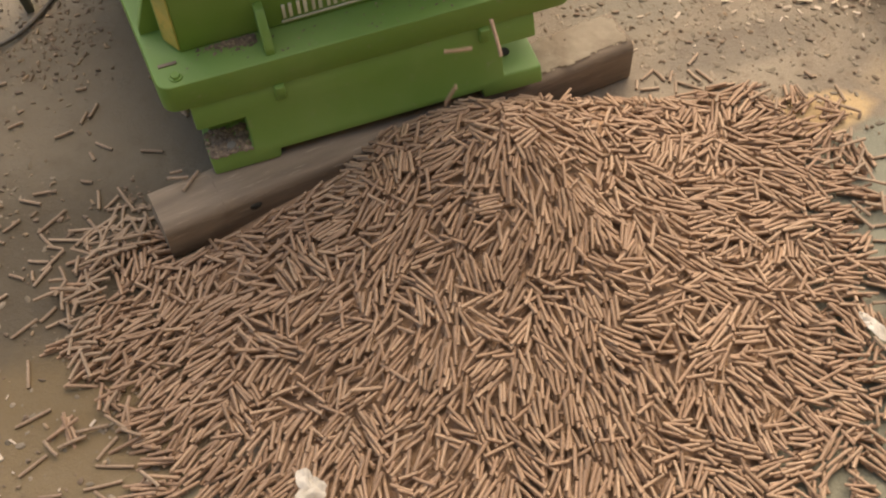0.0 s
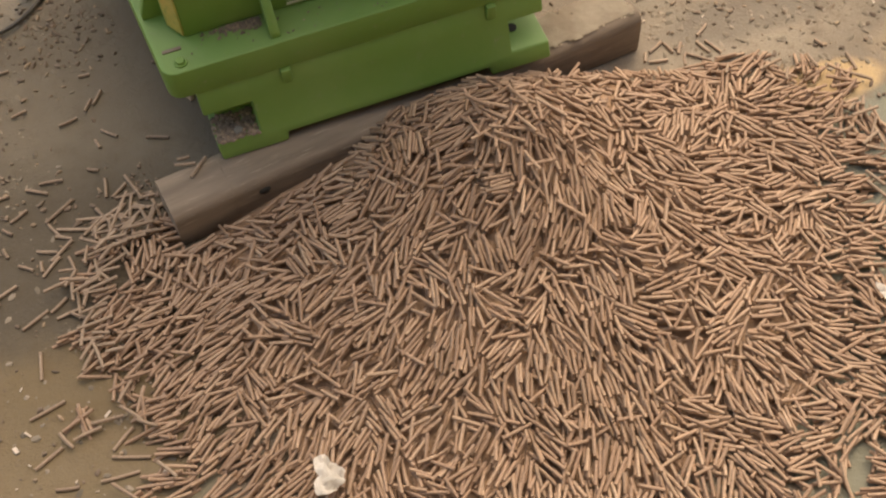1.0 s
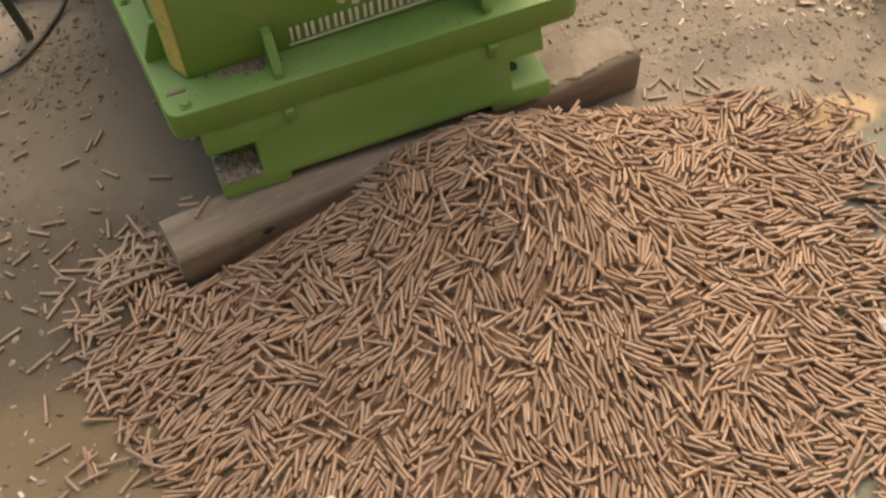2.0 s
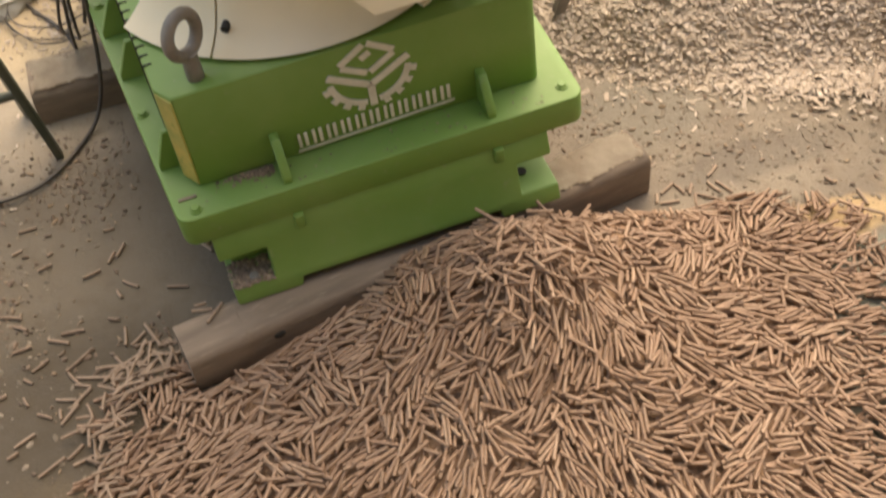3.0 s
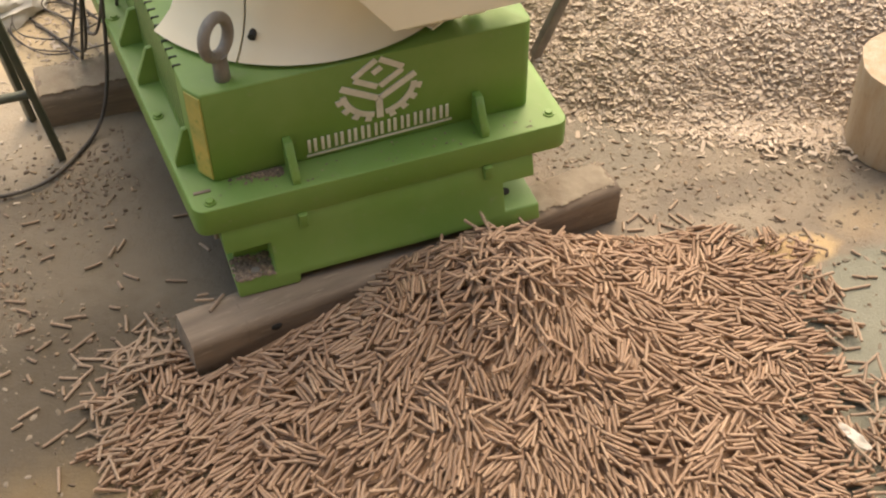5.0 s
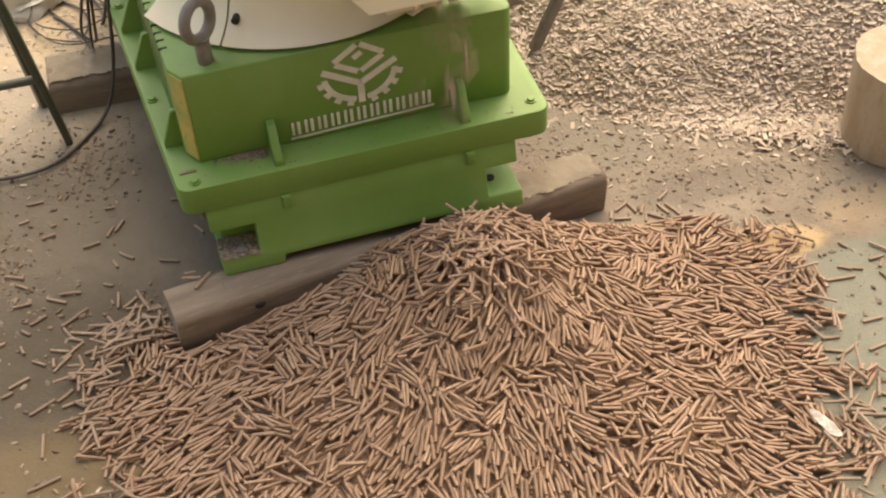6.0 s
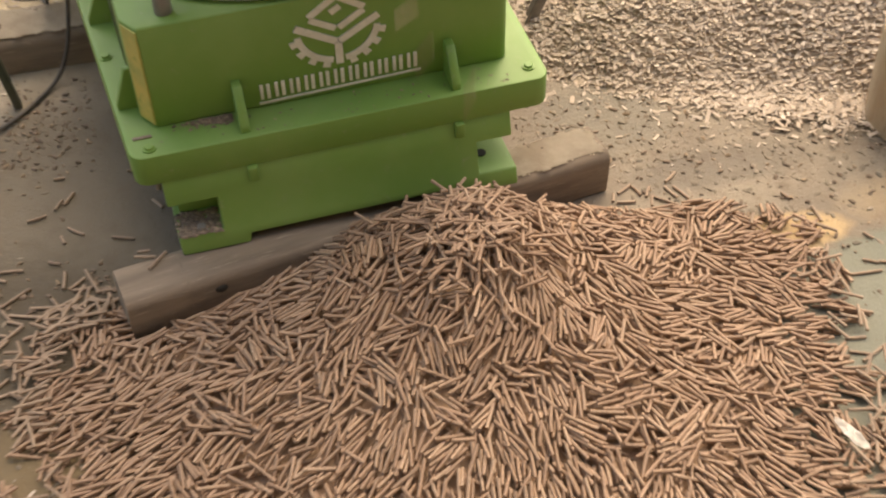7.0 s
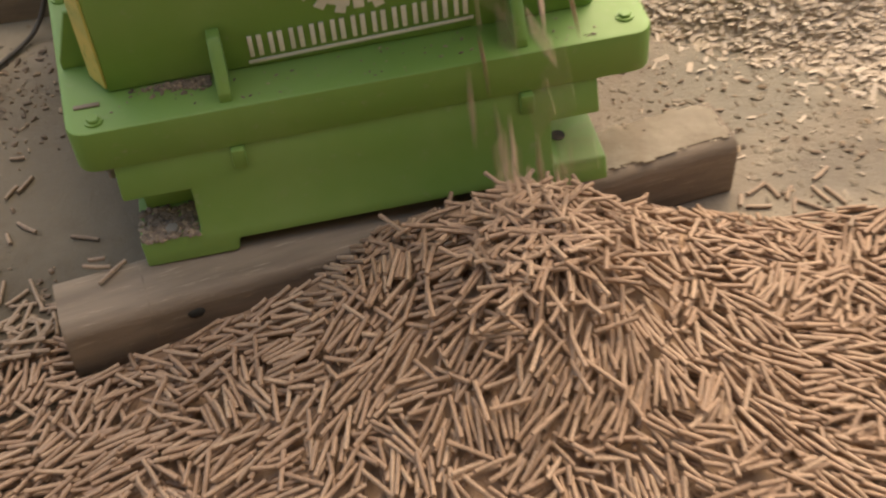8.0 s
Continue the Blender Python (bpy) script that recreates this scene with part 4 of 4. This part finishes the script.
def build_loose():
    rng = random.Random(21)
    # singles that lie apart beside the mill
    beside_mill = ((-0.178, 0.155, 56, 1), (-0.161, 0.166, 54, 2), (-0.216, 0.132, 11, 2), (-0.157, 0.085, -44, 2), (-0.179, 0.07, -76, 0), (-0.084, 0.047, -22, 3), (-0.041, 0.205, -3, 2), (-0.019, 0.111, -60, 1), (-0.29, 0.177, 13, 1), (-0.307, 0.279, 0, 2), (-0.172, 0.221, -4, 0), (-0.331, 0.232, 16, 0), (-0.358, 0.089, -24, 3), (-0.346, 0.061, -39, 1), (-0.265, 0.02, -8, 3), (-0.29, 0.009, -31, 3), (-0.349, 0.016, 3, 2), (-0.325, -0.028, 28, 2), (-0.197, 0.021, -28, 0), (-0.185, -0.022, -98, 3), (-0.166, -0.034, 36, 2), (-0.143, -0.034, -73, 6), (-0.347, -0.052, -47, 0), (-0.392, -0.068, 17, 0))
    beside_heap = ((-0.356, -0.091, -76, 0), (-0.331, -0.129, -38, 1), (-0.307, -0.135, -93, 0), (-0.295, -0.11, -22, 2), (-0.366, -0.163, 22, 3), (-0.387, -0.183, 21, 0), (-0.333, -0.226, 26, 5), (-0.295, -0.212, 34, 2), (-0.281, -0.232, 8, 4), (-0.245, -0.246, 4, 4), (-0.269, -0.205, -98, 2), (-0.293, -0.14, 42, 4), (-0.264, -0.041, 32, 6), (-0.277, -0.074, -64, 2), (-0.248, -0.083, -20, 6), (-0.266, -0.093, -29, 1), (-0.273, -0.116, 37, 5), (-0.263, -0.144, -81, 1), (-0.29, -0.186, 8, 4), (-0.27, -0.165, -14, 1), (-0.256, -0.189, -19, 3), (-0.237, -0.146, -108, 2), (-0.224, -0.13, -37, 4), (-0.187, -0.083, 5, 3))
    by_beam = ((-0.158, -0.048, -3, 2), (-0.159, -0.096, 33, 6), (-0.126, -0.062, -2, 1), (-0.113, -0.089, 34, 4), (-0.142, -0.142, -7, 4), (-0.167, -0.124, 48, 6), (-0.117, -0.098, -83, 3), (-0.178, -0.102, 2, 3), (-0.152, -0.106, 12, 5))
    behind_heap = ((0.843, -0.058, 35, 2), (0.829, -0.093, -71, 2), (0.845, -0.099, -68, 3), (0.812, -0.111, -42, 5), (0.791, -0.082, 56, 1), (0.781, -0.119, 66, 1), (0.754, -0.065, 27, 2), (0.773, -0.074, -76, 1), (0.728, -0.08, 65, 0), (0.746, -0.095, -12, 2), (0.829, -0.172, 56, 0), (0.903, -0.185, 10, 4), (0.917, -0.216, 57, 1), (0.974, -0.199, -84, 2), (1.046, -0.209, -92, 3), (1.04, -0.25, -43, 3), (1.105, -0.279, -63, 0), (1.016, -0.154, -67, 0), (0.999, -0.326, 1, 5), (1.058, -0.354, -6, 6), (1.078, -0.333, -32, 1), (0.986, -0.307, 25, 0), (1.008, -0.304, 58, 0), (0.95, -0.346, 4, 2))
    on_paint = ((1.1, -0.34, -24, 0), (1.147, -0.341, 47, 0), (1.147, -0.326, 3, 2), (1.165, -0.302, -51, 3), (1.137, -0.372, -77, 1), (1.062, -0.459, 0, 3), (0.972, -0.473, -12, 2), (0.99, -0.445, -112, 4), (0.994, -0.456, -107, 3), (1.042, -0.516, 7, 4), (0.941, -0.611, -38, 5), (0.936, -0.635, -17, 3), (0.976, -0.647, -12, 3), (0.942, -0.647, -19, 6), (0.952, -0.673, -62, 4), (0.93, -0.683, -55, 3), (0.883, -0.684, -118, 3), (0.924, -0.709, -90, 4), (0.933, -0.726, -97, 4), (0.837, -0.724, -11, 3), (0.846, -0.748, -16, 4), (0.878, -0.755, -133, 4), (0.827, -0.768, -123, 3), (0.89, -0.79, -107, 1))
    heap_edge = ((0.964, -0.567, -69, 5), (0.985, -0.508, 22, 6), (0.985, -0.537, -109, 6), (1.013, -0.568, -62, 0), (1.038, -0.564, -17, 0), (1.002, -0.613, -40, 2), (0.984, -0.373, 21, 3))
    spots = []
    for x, y, yaw, size in beside_mill + beside_heap + by_beam + behind_heap + on_paint + heap_edge:
        loose(x, y, yaw, size, resting(x, y, yaw, size))
        spots.append((x, y))
    # three that have jumped on to the beam
    for x, y, yaw, size in ((-0.036, -0.096, 45, 4), (-0.054, -0.083, -15, 2), (-0.054, -0.071, -3, 0)):
        p = front_beam.matrix_world.inverted() @ Vector((x, y, 0))
        loose(x, y, yaw, size, 0.0788 + 0.008 * p.x + 0.0024)

    def free(x, y, gap):
        return all((x - a) ** 2 + (y - b) ** 2 > gap * gap for a, b in spots)

    areas = ((34, -0.22, -0.10, -0.25, -0.06, 0.012), (22, -0.27, -0.18, -0.33, -0.18, 0.014), (16, -0.36, -0.2, -0.55, -0.30, 0.03), (40, 0.86, 1.0, -0.80, -0.30, 0.016), (10, 1.0, 1.3, -0.75, -0.30, 0.05))
    for n, x0, x1, y0, y1, gap in areas:
        made = tries = 0
        while made < n and tries < 4000:
            tries += 1
            x, y = rng.uniform(x0, x1), rng.uniform(y0, y1)
            if not free(x, y, gap) or float(pile_height(np.array(x), np.array(y))[1]) < 0.99:
                continue
            if (-0.115 < x < 0.78 and y > -0.19) or (x < -0.15 and y > -0.05 + (x + 0.27) * 0.15 and y < 0.1 and x > -0.34):
                continue
            yaw, size = rng.uniform(0, 180) if x > 0 else rng.gauss(25, 45), rng.choice((1, 2, 3, 3, 4, 4, 5, 6))
            spots.append((x, y))
            loose(x, y, yaw, size, resting(x, y, yaw, size))
            made += 1


build_loose()


# ---- crumbs and splinters on the floor ----
def build_litter():
    rng = random.Random(4)
    dark, pale = [], []
    for n, x, y, sx, sy in ((460, -0.17, 0.38, 0.12, 0.07), (110, -0.36, 0.12, 0.025, 0.08), (40, -0.2, 0.1, 0.2, 0.2), (240, 0.82, 0.12, 0.16, 0.12), (150, 1.08, -0.08, 0.2, 0.09), (60, 1.05, -0.4, 0.15, 0.15), (70, -0.3, -0.4, 0.12, 0.12), (60, -0.24, -0.06, 0.05, 0.05), (40, -0.13, -0.04, 0.02, 0.02), (130, 0.55, 0.0, 0.12, 0.03)):
        for _ in range(n):
            px, py = rng.gauss(x, sx), rng.gauss(y, sy)
            if -0.10 < px < 0.74 and -0.30 < py and not (0.5 < px and py > 0.08):
                continue
            s = rng.choice((0.0022, 0.003, 0.004, 0.006))
            dark.append(((px, py, ground_height(px, py) + s * 0.3), Euler((rng.uniform(-0.4, 0.4), rng.uniform(-0.4, 0.4), rng.uniform(0, 6.28))), s * rng.uniform(1, 2.4), s, s * 0.7))
    for n, x, y, sx, sy in ((60, 0.86, 0.2, 0.14, 0.08), (45, 1.1, 0.0, 0.2, 0.06), (420, -0.17, 0.8, 0.10, 0.09), (60, -0.36, 0.5, 0.05, 0.1), (18, -0.3, -0.42, 0.12, 0.1)):
        for _ in range(n):
            px, py = rng.gauss(x, sx), rng.gauss(y, sy)
            if -0.1 < px < 0.62 and py > -0.3:
                continue
            s = rng.choice((0.004, 0.006, 0.008, 0.013))
            pale.append(((px, py, ground_height(px, py) + 0.0015), Euler((rng.uniform(-0.25, 0.25), rng.uniform(-0.25, 0.25), rng.uniform(0, 6.28))), s, s * rng.uniform(0.25, 0.6), 0.0018))
    clods = []
    for n, x, y, sx, sy in ((900, 0.86, 0.12, 0.18, 0.14), (520, 1.12, -0.08, 0.2, 0.08), (110, -0.2, 0.38, 0.14, 0.09), (150, -0.36, 0.1, 0.05, 0.14), (160, 1.05, -0.35, 0.15, 0.12), (140, -0.3, -0.42, 0.1, 0.1)):
        for _ in range(n):
            px, py = rng.gauss(x, sx), rng.gauss(y, sy)
            if -0.10 < px < 0.74 and -0.30 < py and not (0.56 < px and py > 0.06):
                continue
            s = rng.choice((0.0015, 0.002, 0.003, 0.004, 0.006, 0.008))
            clods.append(((px, py, ground_height(px, py)), Euler((rng.uniform(-0.3, 0.3), rng.uniform(-0.3, 0.3), rng.uniform(0, 6.28))), s * rng.uniform(1, 2.2), s, s * 0.45))
    tagged(new("floor_clods", lumps_mesh("floor_clods", clods, CLODS)), "dry grey-brown mud clods scattered over the floor", "clods", kind="stuff")
    tagged(new("floor_crumbs", lumps_mesh("floor_crumbs", dark, CRUMB)), "dark crumbs and grit scattered over the floor", "crumbs", kind="stuff")
    tagged(new("floor_splinters", chips_mesh("floor_splinters", pale, CHIPS)), "pale wood splinters scattered over the floor", "splinters", kind="stuff")


build_litter()


# ---- pellets that fall from the hood ----
def drop_rows(rng, t0):
    """Waits in the hood, falls, rolls a little way down the heap and lies still."""
    x, y, z = rng.uniform(0.36, 0.47), rng.uniform(-0.01, 0.042), rng.uniform(0.535, 0.56)
    vx, vy, vz = rng.gauss(0.02, 0.12), rng.gauss(-0.85, 0.22), rng.gauss(-0.5, 0.2)
    yaw, pitch = rng.uniform(0, 180), rng.uniform(-70, 70)
    spin, tumble = rng.uniform(-160, 160), rng.uniform(-200, 200)
    rows, t, landed = [], 0.0, None
    start = pose(x, y, z, 0, pitch, yaw)
    if t0 > 0.05:
        rows += [(0.0, start), (t0, start)]
    k = 0
    while landed is None and k < 30:
        k += 1
        t = k * 0.0667
        px, py, pz = x + vx * t, y + vy * t, z + vz * t - 4.9 * t * t
        ix, iy = int((px - GX) / CELL), int((py - GY) / CELL)
        floor = float(TOP[iy - 2:iy + 3, ix - 2:ix + 3].max())
        if pz < floor + 0.006:
            landed = (px, py, floor)
            break
        when = t0 + t
        if when >= 0:
            if not rows and when > 0:
                rows.append((0.0, pose(px, py, pz + 0.04, 0, pitch, yaw)))
            rows.append((when, pose(px, py, pz, 0, pitch + tumble * t, yaw + spin * t)))
    px, py, floor = landed
    qx, qy = px + rng.gauss(0, 0.03), py - abs(rng.gauss(0.03, 0.03))
    ix, iy = int((qx - GX) / CELL), int((qy - GY) / CELL)
    rest = float(TOP[iy - 3:iy + 4, ix - 3:ix + 4].max())
    slope = float(TOP[iy - 6, ix] - TOP[iy + 6, ix])
    end = pose(qx, qy, rest + 0.003, 0, max(-25, min(25, rng.gauss(0, 8))), yaw + spin * t + 15)
    if t0 + t > 0:
        rows.append((t0 + t, pose(px, py, floor + 0.008, 0, pitch * 0.4, yaw + spin * t)))
        rows.append((t0 + t + 0.15, end))
    rows = [(a, m) for a, m in rows if a < 7.97]
    last = end if t0 + t + 0.15 < 7.97 else None
    if last is None:
        q = 8.0 - t0
        pz = z + vz * q - 4.9 * q * q
        last = pose(x + vx * q, y + vy * q, pz, 0, pitch + tumble * q, yaw + spin * q) if q < t else pose(px, py, floor + 0.008, 0, pitch * 0.4, yaw + spin * t)
    if not rows or rows[0][0] > 0:
        rows.insert(0, (0.0, rows[0][1] if rows else last))
    return rows + [(8.0, last)]


BURSTS = ((-0.16, 0.06, 8), (0.26, 0.16, 14), (1.30, 0.25, 14), (2.08, 0.40, 34), (3.25, 0.45, 38), (4.45, 0.30, 20), (5.20, 0.25, 16), (5.85, 0.30, 38), (6.85, 0.05, 3), (7.62, 0.34, 84))


def motions():
    rng = random.Random(12)
    for start, spread, count in BURSTS:
        for _ in range(count):
            t0 = start + rng.uniform(0, spread)
            ob = new("falling_pellet", FRESH_SHAPES[rng.choice((2, 3, 4, 4, 5, 6))])
            tagged(ob, "tan pressed wood pellet dropping from the hood", "wood pellet", "falling pellets")
            walk(ob, drop_rows(rng, t0))


motions()
